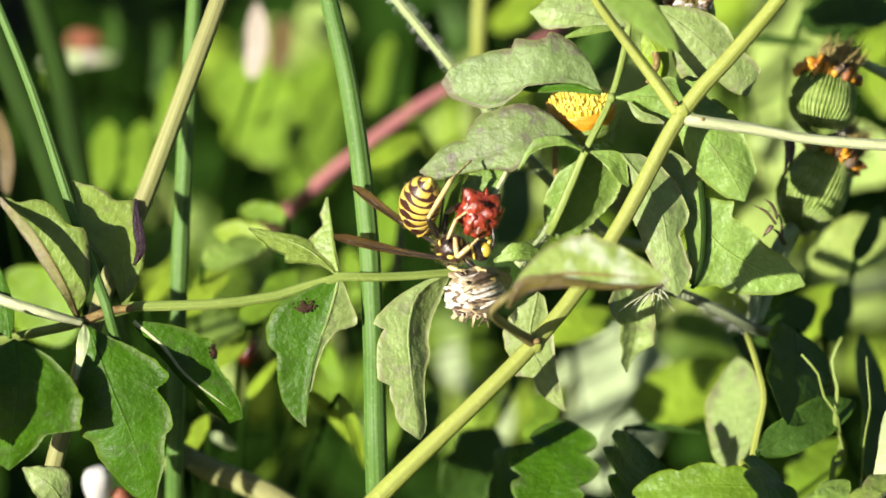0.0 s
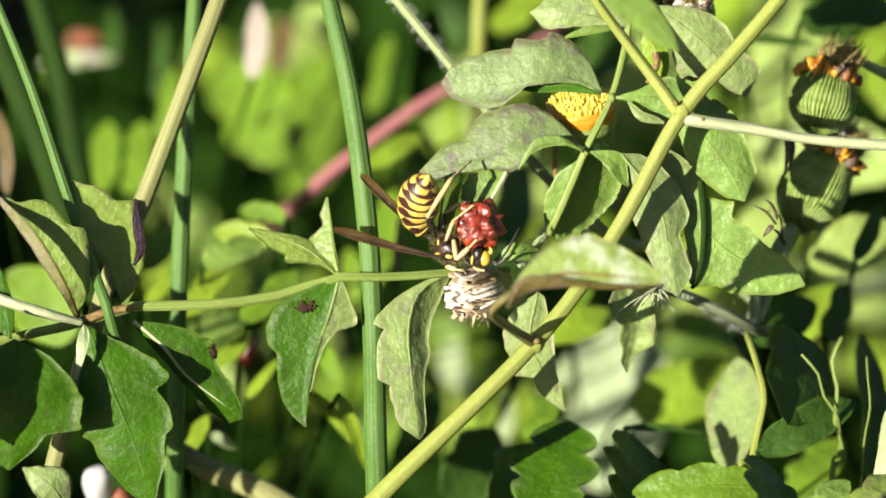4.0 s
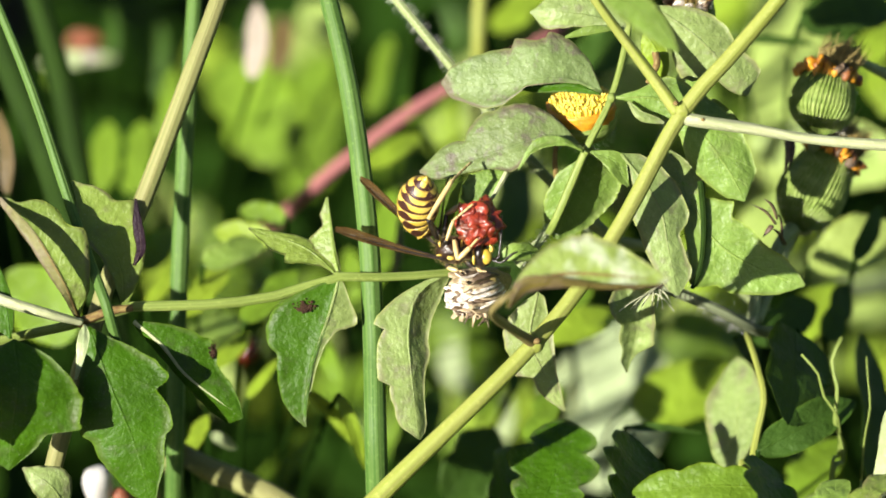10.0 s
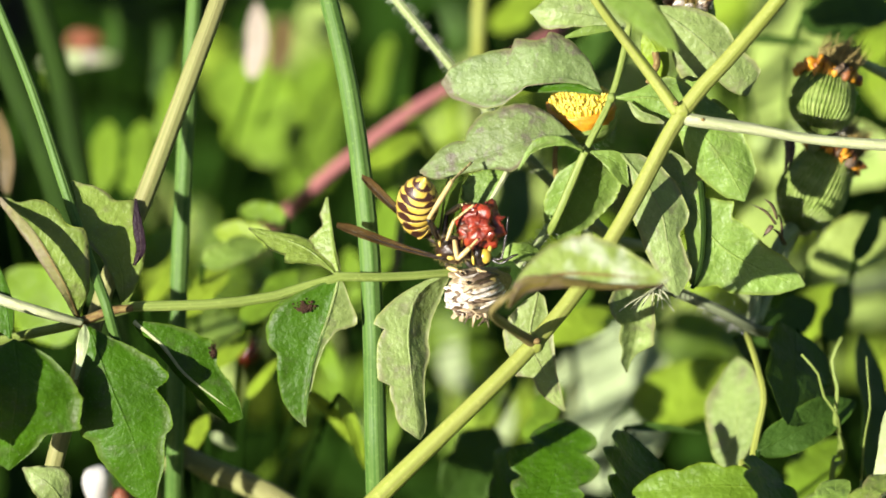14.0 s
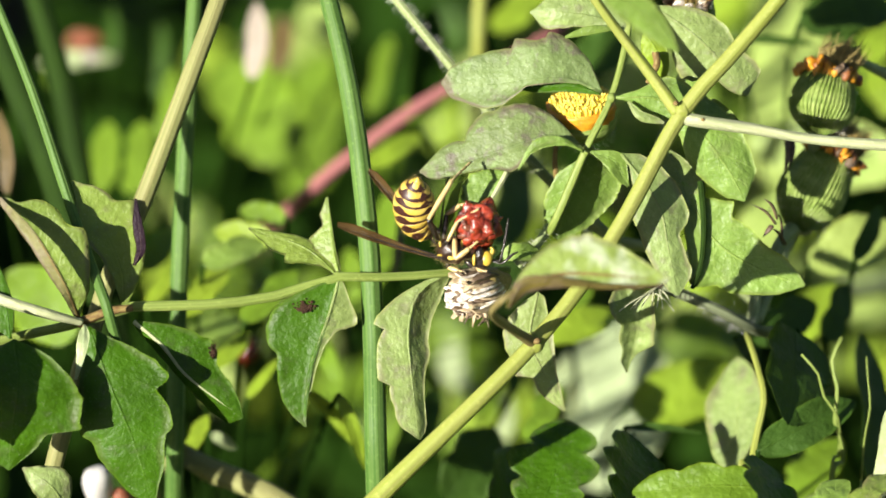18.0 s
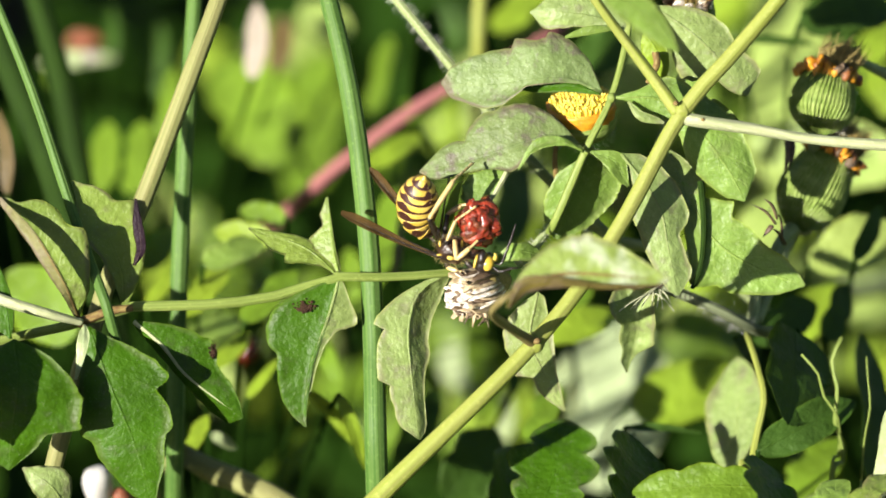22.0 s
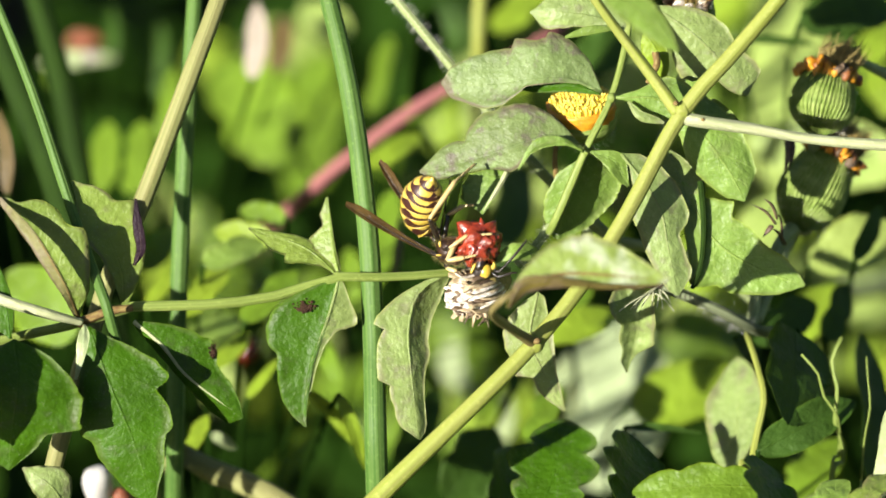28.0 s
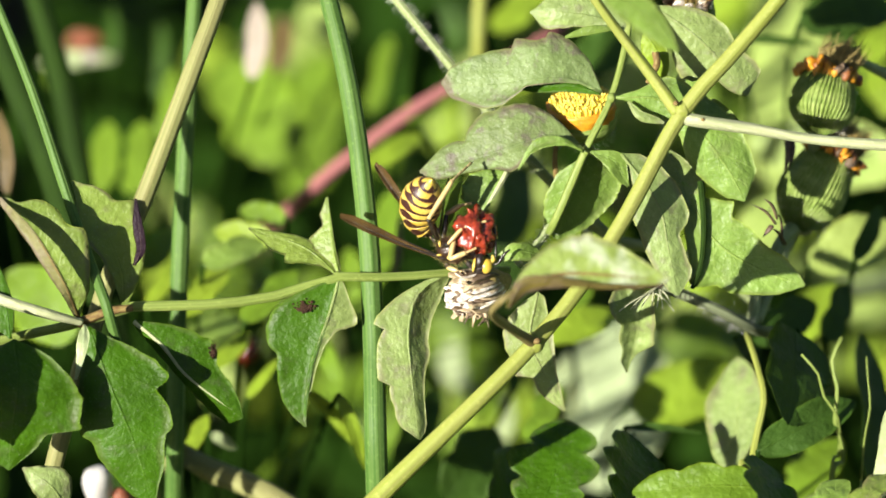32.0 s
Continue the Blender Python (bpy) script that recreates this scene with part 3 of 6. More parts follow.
leaf(climber, LEAF_GREY, [(22.45, 16.44, 220.47), (26.76, 14.94, 217.88), (29.78, 14.04, 214.98), (32.66, 13.41, 211.23)], (0.687, 0.493, 0.555), (-0.687, -0.19, -0.73), [0.22, 0.68, 1.13, 1.59, 2.05, 2.42, 2.6, 2.78, 2.94, 2.96, 3.01, 3.05, 2.82, 2.6, 2.55, 2.56, 2.61, 2.79, 2.97, 2.83, 2.68, 0.24], [0.09, 0.64, 0.9, 1.16, 1.43, 1.68, 2.18, 2.78, 3.35, 3.82, 4.07, 4.29, 4, 3.63, 1.92, 1.7, 1.62, 1.51, 1.31, 1.04, 0.65, 0.09], -0.15, fine=True)
leaf(climber, LEAF_SPRING, [(21.48, 15.11, 218.17), (22.99, 13.9, 216.08), (23.81, 13.42, 213.25)], (0.913, 0.464, 0.203), (-0.913, 0.056, -0.503), [0.12, 0.84, 1.09, 0.97, 0.72, 0.24], [0.12, 1.09, 1.57, 1.69, 1.09, 0.36], 0.1)
leaf(climber, LEAF_MID, [(18.23, 9.35, 213.19), (23.03, 9.27, 213.05), (26.67, 7.94, 210.76), (30, 6.45, 206.67), (32.19, 5.16, 202.95)], (0.62, 0.479, 0.629), (-0.62, -0.176, -0.804), [0.09, 0.62, 1, 1.93, 2.88, 2.8, 2.91, 2.8, 2.66, 2.91, 3.35, 3.68, 3.97, 4.15, 4.16, 3.95, 3.66, 3.42, 3.25, 3.11, 2.75, 0.24], [0.09, 0.32, 0.63, 1.51, 2.44, 2.88, 2.78, 1.92, 1.31, 1.7, 2.05, 2.61, 3.03, 3.11, 3.15, 3.01, 2.85, 2.51, 2.1, 1.67, 0.88, 0.09], -0.15, fine=True)
leaf(climber, LEAF_GREY, [(19, 6.38, 208.05), (22.91, 3.73, 203.47), (24.13, 1.46, 198.53), (25.07, 0.13, 194.22)], (0.929, 0.705, 0.021), (-0.929, -0.012, -0.421), [0.09, 1.58, 1.92, 2.26, 2.56, 2.66, 2.79, 2.72, 2.69, 2.73, 2.78, 2.9, 2.51, 1.43, 1.55, 1.67, 1.76, 1.86, 2.03, 1.83, 1.04, 0.09], [0.09, 0.09, 0.21, 0.63, 1.05, 1.45, 1.82, 2.29, 2.82, 3.18, 3.07, 2.89, 2.76, 2.67, 2.46, 2.24, 2.02, 1.81, 1.54, 1.22, 0.9, 0.09], 0.1, fine=True)
leaf(climber, LEAF_MID, [(25.6, 7.49, 203.97), (28.74, 4.53, 198.85), (33.58, 3.01, 195.89), (38.67, 2.37, 194.1)], (0.648, 0.467, 0.609), (-0.648, -0.251, -0.734), [0.09, 0.55, 0.97, 1.4, 1.93, 2.78, 3.59, 4.32, 3.11, 3.35, 3.41, 3.41, 3.13, 2.81, 2.63, 2.59, 2.5, 2.22, 1.77, 1.31, 0.71, 0.09], [0.09, 0.78, 1.23, 1.67, 2.1, 2.45, 2.84, 3.29, 3.83, 5.03, 5.14, 4.8, 3.83, 3.8, 3.76, 3.38, 3.05, 2.69, 2.32, 1.98, 1.14, 0.11], 0.1, fine=True)
leaf(climber, LEAF_GREY, [(23.9, 11.5, 205.9), (25.6, 7.2, 203.6), (26.5, 5.2, 199.0)], (0.95, 0.3, 0.1), (-0.95, 0.1, -0.2), [0.1, 1.2, 1.9, 2.3, 2.2, 1.6, 0.2], [0.1, 1.3, 2.0, 2.3, 2.1, 1.5, 0.2], 0.1, fine=True, tr=((0.55, 0.2),))
# dark stalk laid where a stem's shadow crosses the leaves
stem("leaf_stalk", climber, RUSH_SHADED, [(27.52, 7.11, 204.32), (27.88, 4.7, 200.14), (27.52, 2.59, 196.48), (26.65, 2.25, 193.89)], [0.36, 0.34, 0.3, 0.25])
leaf(climber, LEAF_GREY, [(19.74, 4.84, 192.39), (20.88, 2.4, 190.15), (20.77, 2.78, 186.82), (19.71, -0.52, 185.1)], (1, -0.433, 0.25), (-1, -0.346, 0.2), [0.09, 1.64, 2.49, 2.34, 2.19, 2.06, 1.95, 1.86, 1.79, 1.72, 1.69, 1.69, 1.73, 1.8, 2, 1.89, 1.09, 0.38, 0.22, 0.09, 0.09, 0.09], [0.09, 1.51, 1.99, 2.47, 2.75, 2.81, 2.79, 2.33, 1.87, 1.94, 1.98, 1.97, 1.94, 1.87, 1.67, 1.46, 1.24, 1.15, 1.05, 0.95, 0.52, 0.09], 0.3, fine=True)
stem("twig", climber, STEM_BROWN, [(22.66, 13.11, 216.71), (22.78, 12.42, 215.51), (21.81, 11.43, 213.79)], [0.42, 0.38, 0.3], 10, "short orange-brown dry twig")

leaf(climber, LEAF_MID, [(10.47, 1.4, 198.43), (7.86, -0.09, 199.84), (5.4, -0.2, 198.66)], (0.118, -0.323, -0.96), (-0.118, 0.583, 0.81), [0.09, 0.09, 0.72, 0.79, 0.86, 0.93, 1, 1.05, 1.09, 1.11, 1.1, 1.07, 1.04, 0.98, 0.91, 0.83, 0.73, 0.63, 0.53, 0.43, 0.34, 0.09], [0.24, 0.62, 0.7, 0.78, 0.86, 0.94, 1.03, 0.99, 0.92, 0.87, 0.84, 0.84, 0.86, 0.91, 0.92, 0.81, 0.71, 0.62, 0.52, 0.43, 0.33, 0.09], 0.1, fine=True)

# ---- the vine at the side with dark, purple-edged leaves ----
vine = thing("trailing_vine", (-120.91, 173.84, 0), "trailing vine with dark green lobed leaves and brown-purple edges", "plant")
stem("main_stem", vine, STEM_LEAF, [(-120.91, 173.84, 0), (-74.3, 7.48, 172.95), (-54.39, -4.13, 188.84), (-47.04, -4.86, 191.58), (-38.39, -3.04, 192.74), (-33.17, -2.2, 194.19), (-26.38, -2.14, 194.3), (-18.27, -1.69, 195.08), (-11.05, -1.15, 197.2), (-5.64, -1.24, 197.25), (1.56, 0.07, 197.12), (7.01, 3.21, 195.56)], [0.7, 0.55, 0.5, 0.42, 0.42, 0.5, 0.52, 0.5, 0.48, 0.5, 0.55, 0.4], 14, "green leaf stalk with a purple-brown joint", count=90)
stem("side_stem", vine, STEM_PALE, [(-49.65, -3.38, 197.15), (-45.85, -5.0, 196.35), (-41.7, -5.32, 195.09), (-38.34, -4.29, 193.47)], [0.6, 0.6, 0.56, 0.4], 12, "pale green stalk in sunlight")
stem("side_stem", vine, STEM_BROWN, [(-38.67, -3.5, 192.94), (-35.66, -2.99, 194.03), (-32.96, -2.69, 194.34)], [0.5, 0.48, 0.4], 12, "purple-brown joint of the stalk")
part("joint", blob((-38.37, -3.35, 192.99), (0.72, 0.7, 0.72), None, 8, 12, 0.3, 2), STEM_RED, vine, "reddish joint")
part("joint", blob((-11.05, -0.95, 197.15), (0.7, 0.65, 0.6), None, 8, 12, 0.3, 5), STEM_LEAF, vine)
leaf(vine, LEAF_DARK, [(-45.1, -10.8, 195.3), (-44.48, -14.8, 192.37), (-45.2, -16.39, 187.62), (-45.72, -16.84, 182.83)], (0.999, 0.066, -0.085), (-0.999, 0.237, -0.09), [0.18, 1.78, 2.94, 3.88, 4.47, 4.96, 5.48, 5.8, 6.11, 6.46, 6.63, 6.81, 6.99, 6.98, 6.81, 3.68, 3.27, 2.82, 2.29, 1.58, 0.85, 0.09], [0.09, 1.46, 2.47, 3.48, 4.08, 4.54, 4.97, 5.38, 5.72, 5.82, 5.79, 5.74, 5.69, 5.64, 5.51, 5.05, 4.6, 4.16, 3.73, 2.65, 1.48, 0.09], -0.1, fine=True)
leaf(vine, LEAF_DARK, [(-55.26, -18.21, 202.47), (-54.6, -21.99, 197.91), (-53.43, -24.33, 193.86), (-52.92, -25.23, 190.3)], (0.986, 0.169, 0.092), (-0.986, 0.134, -0.267), [0.18, 2.93, 4.1, 5.27, 4.92, 4.1, 2.34, 0.59], [0.18, 2.11, 3.51, 4.45, 4.68, 4.1, 2.58, 0.59], -0.1)
leaf(vine, LEAF_DARK, [(-37.5, -6.27, 194.13), (-35.31, -10.09, 189.52), (-32.71, -12.78, 183.86), (-30.66, -14.54, 176.82)], (0.94, 0.257, 0.245), (-0.94, -0.084, -0.345), [0.09, 0.99, 1.99, 3.0, 3.93, 4.75, 5.42, 5.85, 6.1, 5.1, 5.0, 5.0, 4.8, 4.5, 3.8, 3.1, 2.75, 2.4, 1.81, 1.11, 0.65, 0.18], [0.09, 0.63, 1.3, 1.98, 2.56, 2.83, 3.14, 3.59, 4.05, 4.43, 4.77, 5.03, 4.31, 4.16, 4.08, 3.77, 3.38, 2.95, 2.44, 1.87, 1.02, 0.18], -0.1, fine=True, tl=((0.42, 0.16), (0.66, 0.12)))
leaf(vine, LEAF_DARK, [(-32.9, -3.02, 192.78), (-29.95, -3.83, 190.37), (-27.65, -4.89, 187.54), (-24.38, -5.35, 184.73), (-21.42, -5.58, 182.34)], (0.663, 0.418, 0.623), (-0.663, 0.232, -0.998), [0.2, 0.72, 1.22, 1.72, 2.2, 2.55, 2.96, 3.43, 3.8, 4.1, 4.37, 4.28, 3.98, 3.03, 2.64, 2.49, 2.35, 2.03, 1.66, 1.29, 0.73, 0.09], [0.24, 0.48, 0.62, 0.75, 0.86, 0.93, 0.95, 0.9, 0.82, 0.76, 0.75, 0.81, 0.92, 1.06, 1.19, 1.3, 1.4, 1.51, 1.5, 1.48, 1.46, 0.24], -0.1, fine=True, rim=STEM_PALE, vein=0.26)
leaf(vine, LEAF_PURPLE, [(-38.64, -3.66, 193.66), (-40.03, -3.5, 197.94), (-43.13, -1.73, 203), (-46.77, -0.75, 206.7)], (-0.836, -0.231, -0.501), (0.836, 0.318, 0.451), [0.09, 0.35, 0.44, 0.53, 0.61, 0.65, 0.74, 0.83, 0.92, 1.01, 1.04, 1.06, 1.06, 1.06, 1.07, 1.05, 0.98, 0.89, 0.78, 0.66, 0.55, 0.09], [0.09, 0.71, 1.32, 1.93, 2.31, 2.7, 3.11, 3.48, 3.77, 4.08, 4.42, 4.42, 3.57, 3.3, 3.3, 3.38, 3.24, 3.08, 2.47, 0.93, 0.76, 0.24], 0.1, fine=True)
leaf(vine, LEAF_TAN, [(-38.7, -3.66, 193.66), (-40, -6.61, 199.76), (-43.15, -4.79, 204.9), (-46.76, -0.92, 206.8)], (-0.837, 0.42, -0.873), (0.837, 0.36, 0.423), [0.09, 0.41, 0.49, 0.56, 0.62, 0.65, 0.75, 0.84, 0.93, 1, 1.04, 1.07, 1.08, 1.09, 1.12, 1.12, 1.08, 0.96, 0.83, 0.68, 0.54, 0.09], [0.09, 0.09, 0.09, 0.09, 0.09, 0.09, 0.09, 0.09, 0.09, 0.09, 0.09, 0.09, 0.09, 0.09, 0.09, 0.09, 0.09, 0.09, 0.09, 0.09, 0.09, 0.09], 0.1, fine=True, rim=STEM_BROWN)
leaf(vine, LEAF_PURPLE, [(-34.15, 0.18, 192.3), (-34.29, 1.42, 196.46), (-36.32, 2.53, 201.38), (-39.45, 4.07, 206.04)], (-0.93, -0.357, -0.219), (0.93, 0.357, 0.219), [0.09, 0.25, 0.41, 0.67, 0.9, 1.08, 1.24, 1.39, 1.52, 1.61, 1.85, 2.14, 2.32, 2.27, 2.2, 2.04, 1.65, 1.25, 0.87, 0.58, 0.3, 0.09], [0.09, 0.69, 1.05, 1.42, 1.75, 2.14, 2.54, 2.83, 3.14, 3.37, 3.62, 3.76, 3.83, 3.96, 4.17, 4.42, 2.64, 2.52, 2.23, 1.81, 0.79, 0.09], 0.1, fine=True)
leaf(vine, LEAF_PLUM, [(-32.83, 0.43, 197.74), (-32.06, 0.46, 199.8), (-32.4, 1.53, 202.65), (-32.65, 2.84, 204.53)], (-1, 0.182, -0.085), (1, 0.338, -0.215), [0.12, 0.48, 0.6, 0.72, 0.6, 0.36, 0.12], [0.12, 0.36, 0.48, 0.48, 0.42, 0.24, 0.12], 0.1)
leaf(vine, LEAF_DARK, [(-11.04, -1.36, 197.25), (-12.24, -3.4, 193.71), (-13.92, -5.8, 189.56), (-14.59, -7.26, 186.23), (-14.66, -8.6, 183.11)], (0.975, -0.068, -0.217), (-0.975, 0.154, 0.167), [0.09, 0.26, 0.24, 0.23, 0.22, 0.22, 0.22, 0.23, 0.24, 0.25, 0.26, 0.26, 0.24, 0.3, 0.32, 0.31, 0.27, 0.25, 0.23, 0.18, 0.11, 0.09], [0.21, 1.35, 2.47, 3.46, 4.27, 5.11, 5.61, 5.75, 5.89, 5.75, 5.4, 4.89, 3.69, 3.53, 3.42, 3.21, 3.02, 2.85, 2.48, 1.95, 1.3, 0.09], 0.1, fine=True)
leaf(vine, LEAF_GREY, [(-10.98, -1.44, 197.3), (-12.12, -3.48, 193.77), (-13.81, -5.74, 189.52), (-14.53, -7.26, 186.23)], (0.962, 0.297, -0.486), (-0.962, 0.18, 0.211), [0.09, 0.69, 1.09, 1.5, 1.96, 2.43, 2.93, 2.91, 2.22, 1.24, 1.03, 0.82, 0.66, 0.63, 0.6, 0.56, 0.51, 0.5, 0.47, 0.43, 0.39, 0.24], [0.09, 0.09, 0.1, 0.12, 0.15, 0.16, 0.17, 0.17, 0.18, 0.18, 0.17, 0.15, 0.14, 0.14, 0.15, 0.17, 0.12, 0.09, 0.09, 0.09, 0.09, 0.09], 0.1, fine=True)
leaf(vine, LEAF_GREY, [(0.94, 0.49, 196.85), (-2.47, -1.23, 195.37), (-3.62, -3.86, 192.32), (-3.29, -6.39, 188.44), (-2.53, -9.26, 181.96)], (0.981, 0.9, -0.74), (-0.981, 0.139, 0.141), [0.09, 0.57, 1.18, 1.73, 2.11, 2.28, 2.26, 2.21, 2.18, 2.1, 2.1, 2.11, 1.92, 1.5, 1.3, 1.2, 1.12, 1.08, 1.05, 1.0, 0.75, 0.09], [0.09, 0.64, 0.86, 0.95, 1.21, 1.81, 2.39, 3.1, 3.78, 3.82, 3.85, 3.95, 4.05, 4.18, 4.22, 4.2, 3.95, 3.4, 2.75, 2.5, 2.1, 0.24], 0.1, fine=True, tr=((0.44, 0.3), (0.74, 0.34)))
leaf(vine, LEAF_PURPLE, [(-11, -0.61, 196.95), (-11.66, 0.9, 199.55), (-12.34, 4.5, 203.79)], (-0.988, 0.269, -0.334), (0.988, 0.597, -0.166), [0.09, 0.19, 0.3, 0.41, 0.53, 0.81, 1.26, 1.78, 2.17, 2.28, 2.4, 2.54, 2.1, 1.55, 0.98, 0.93, 0.99, 1.05, 0.81, 0.57, 0.33, 0.09], [0.12, 0.19, 0.26, 0.33, 0.34, 0.33, 0.3, 0.26, 0.24, 0.24, 0.23, 0.22, 0.21, 0.2, 0.19, 0.18, 0.16, 0.15, 0.14, 0.13, 0.12, 0.09], 0.1, fine=True)
leaf(vine, LEAF_PURPLE, [(-11.19, 0.32, 196.55), (-14.7, 2.69, 198.66), (-20.79, 5.45, 199.44)], (-0.469, -0.701, -0.615), (0.469, 1.221, 0.315), [0.12, 0.48, 1.56, 2.41, 1.93, 0.96, 0.18], [0.12, 0.84, 0.96, 0.84, 0.6, 0.36, 0.12], 0.1, tl=((0.55,0.3),))
leaf(vine, LEAF_DARK, [(-45.83, -6.49, 192.76), (-46.31, -4.69, 195.87), (-47.33, -1.61, 199.2)], (-0.984, 0.085, -0.253), (0.984, 0.348, 0.003), [0.18, 1.79, 2.15, 1.79, 0.96, 0.24], [0.18, 0.6, 0.84, 0.72, 0.48, 0.18], 0.1)
leaf(vine, LEAF_PALE, [(-37.82, -7.46, 195.08), (-37.98, -10.09, 193.52), (-38.72, -11.21, 190.58)], (0.987, 0.352, -0.391), (-0.987, 0.255, 0.041), [0.12, 0.54, 0.48, 0.36, 0.24, 0.12], [0.12, 0.6, 0.72, 0.54, 0.3, 0.12], 0.1)
leaf(vine, LEAF_GREY, [(-39.84, -13.92, 175.89), (-41.52, -14.27, 179.29), (-44.51, -13.31, 180.95)], (-0.693, -0.1, -0.774), (0.693, 0.707, 0.424), [0.12, 1.56, 2.04, 1.8, 1.2, 0.24], [0.12, 1.44, 2.16, 2.16, 1.32, 0.24], 0.1)


def leaf_spot(at, size, material, label):
    """A flat blemish on a leaf, turned the way the leaf faces."""
    m = np.array(((1, 0, 0), (0, 0.5, -0.866), (0, 0.866, 0.5)))
    rng = np.random.RandomState(6)
    bits = [blob(np.array(at) + m @ (rng.randn(3) * (size[0] * 0.5, size[1] * 0.5, 0)), (size[0] * k, size[1] * k, size[2]), m, 4, 8, 0.5, i, 2.0) for i, k in enumerate(0.08 + 0.2 * rng.rand(90) ** 2)]
    part("leaf_spot", joined(bits), material, vine, label)


leaf_spot((-14.76, -3.21, 194.65), (0.85, 0.7, 0.04), SPOT, "dark brown spot on the leaf")
leaf_spot((-24.56, -3.43, 189.26), (0.3, 0.85, 0.12), SPOT, "dark brown spot on the leaf")

# ---- rushes and straw-coloured stalks ----
def rush(points, radii, label, group="upright rushes", material=RUSH):
    t = thing("rush", points[0], label, "rush", group)
    stem("rush_stem", t, material, points, radii, 16, count=80)
    return t


rush([(-4.37, -3.29, 0), (-5.96, 4.23, 127.32), (-7, -9.84, 174.95), (-7.41, -2.19, 190.2), (-8.07, 3.83, 200.64), (-9.77, 10.9, 211.88), (-12.21, 17.65, 220.58), (-16.07, 29.08, 230.36)], [1.5, 1.45, 1.32, 1.3, 1.25, 1.22, 1.1, 0.9], "smooth round green rush stem with fine ridges")
rush([(-34.44, -3.29, 0), (-31.7, 17.49, 117.89), (-29.37, 3.27, 166.59), (-28.89, 12.67, 184.9), (-28.1, 21.63, 200.42), (-27.09, 30.57, 213.87), (-26.39, 42.85, 222.9)], [1.2, 1.15, 1.1, 1.05, 1.0, 0.95, 0.8], "slender blue-green rush stem")
rush([(-20.28, 38.1, -0), (-28.8, 13.74, 143.8), (-34.7, -5.54, 192.2), (-37.14, -1.17, 197.97), (-39.84, 2.73, 204.73), (-43.44, 8.13, 214.08), (-47.11, 13.51, 221.41), (-54.86, 28.2, 232.84)], [0.8, 0.7, 0.62, 0.62, 0.62, 0.6, 0.55, 0.4], "thin leaning green rush stem")
rush([(-26.9, 71.68, 0), (-36.74, 40.27, 149.75), (-42.85, 40.69, 182.47), (-46.17, 45.15, 190.21), (-50.13, 51.7, 197.54), (-55.54, 62.3, 207.9)], [2.3, 2.2, 2.1, 2.0, 1.9, 1.6], "rush stem farther back, coloured dark as in shade", material=RUSH_SHADED)
rush([(-33.55, 71.68, 0), (-36.8, 53.03, 141.85), (-41.41, 56.34, 173.58), (-44.02, 63.2, 185.46), (-47.41, 70.52, 194.14), (-51.74, 82.43, 202.78)], [1.8, 1.7, 1.6, 1.6, 1.5, 1.2], "rush stem farther back, coloured dark as in shade", material=RUSH_SHADED)
straw = thing("straw_stalk", (-60.26, 38.1, -0), "dry straw-yellow stalk with a shaded band", "stalk")
stem("stalk", straw, STEM_TAN, [(-60.26, 38.1, 0), (-49.09, 8.98, 135.56), (-42.54, -7.3, 173.36), (-39.52, -3.5, 183.95), (-35.89, 2.55, 194.41), (-32.27, 5.59, 202.08), (-26.83, 12.0, 214.78), (-23.72, 17.11, 221.64), (-19.11, 27.35, 231.36)], [1.1, 1.0, 0.92, 0.9, 0.85, 0.9, 1.0, 1.0, 0.9], 16, count=80)
red = thing("red_stem", (-31.21, 342.46, 0), "arching pink-red bramble stem", "stem")
stem("stalk", red, STEM_RED, [(-31.21, 342.46, 0), (-25.94, 207.89, 80.07), (-22.85, 139.63, 121.85), (-19.81, 76.13, 159.86), (-14.9, 69.68, 168.68), (-8.21, 68.84, 175.23), (1.06, 71.98, 180.68), (13.04, 78.49, 183.95), (21.4, 96.26, 186.73)], [0.8, 0.78, 0.74, 0.74, 0.74, 0.74, 0.74, 0.72, 0.7], 14, count=60)
yel = thing("pale_stalk", (7.13, 340.97, 0), "upright pale yellow-green stalk", "stalk")
stem("stalk", yel, STEM_YELLOW, [(7.13, 340.97, 0), (5.42, 168.78, 112.33), (4.15, 79.34, 177.43), (4.4, 82.25, 186.47), (5.08, 90.71, 197.11)], [1.2, 1.1, 1.0, 0.95, 0.8], 14)

# ---- the hairy flowering plant ----
flower = thing("hairy_flower_plant", (26.73, 60.23, 0), "hairy flowering plant with one yellow flower and withered heads", "flower")
HS = [(-7.51, 21.24, 222.79), (-5.7, 19.88, 220.43), (-2.36, 17.85, 216.92), (1.27, 16.52, 212.61), (7.06, 14.78, 205.59), (11.84, 13.93, 200.13), (18.22, 16.23, 192.12), (29.08, 23.34, 184.43), (40.34, 28.33, 169.07), (43.3, 45.47, 138.76), (26.73, 60.23, 0)]
hs = stem("stem", flower, HAIRY, HS, [0.55, 0.55, 0.58, 0.6, 0.62, 0.65, 0.7, 0.8, 0.9, 1.0, 1.2], 14, count=70)
hairs(hs, HS[:6], 0.55, 900, 0.75, 1, thin=0.014)
HS2 = [(16.17, 6.91, 193.97), (22.24, 6, 192.39), (26.78, 4.72, 191.17), (33.27, 5.29, 187.16), (38.13, 23.18, 172.16), (41.98, 42.17, 133.05), (26.73, 60.23, 0)]
hs2 = stem("stem", flower, HAIRY_SHADED, HS2, [0.6, 0.65, 0.7, 0.8, 0.8, 1.0, 1.2], 14, count=60)
hairs(hs2, HS2[:4], 0.65, 700, 0.95, 2, thin=0.008)
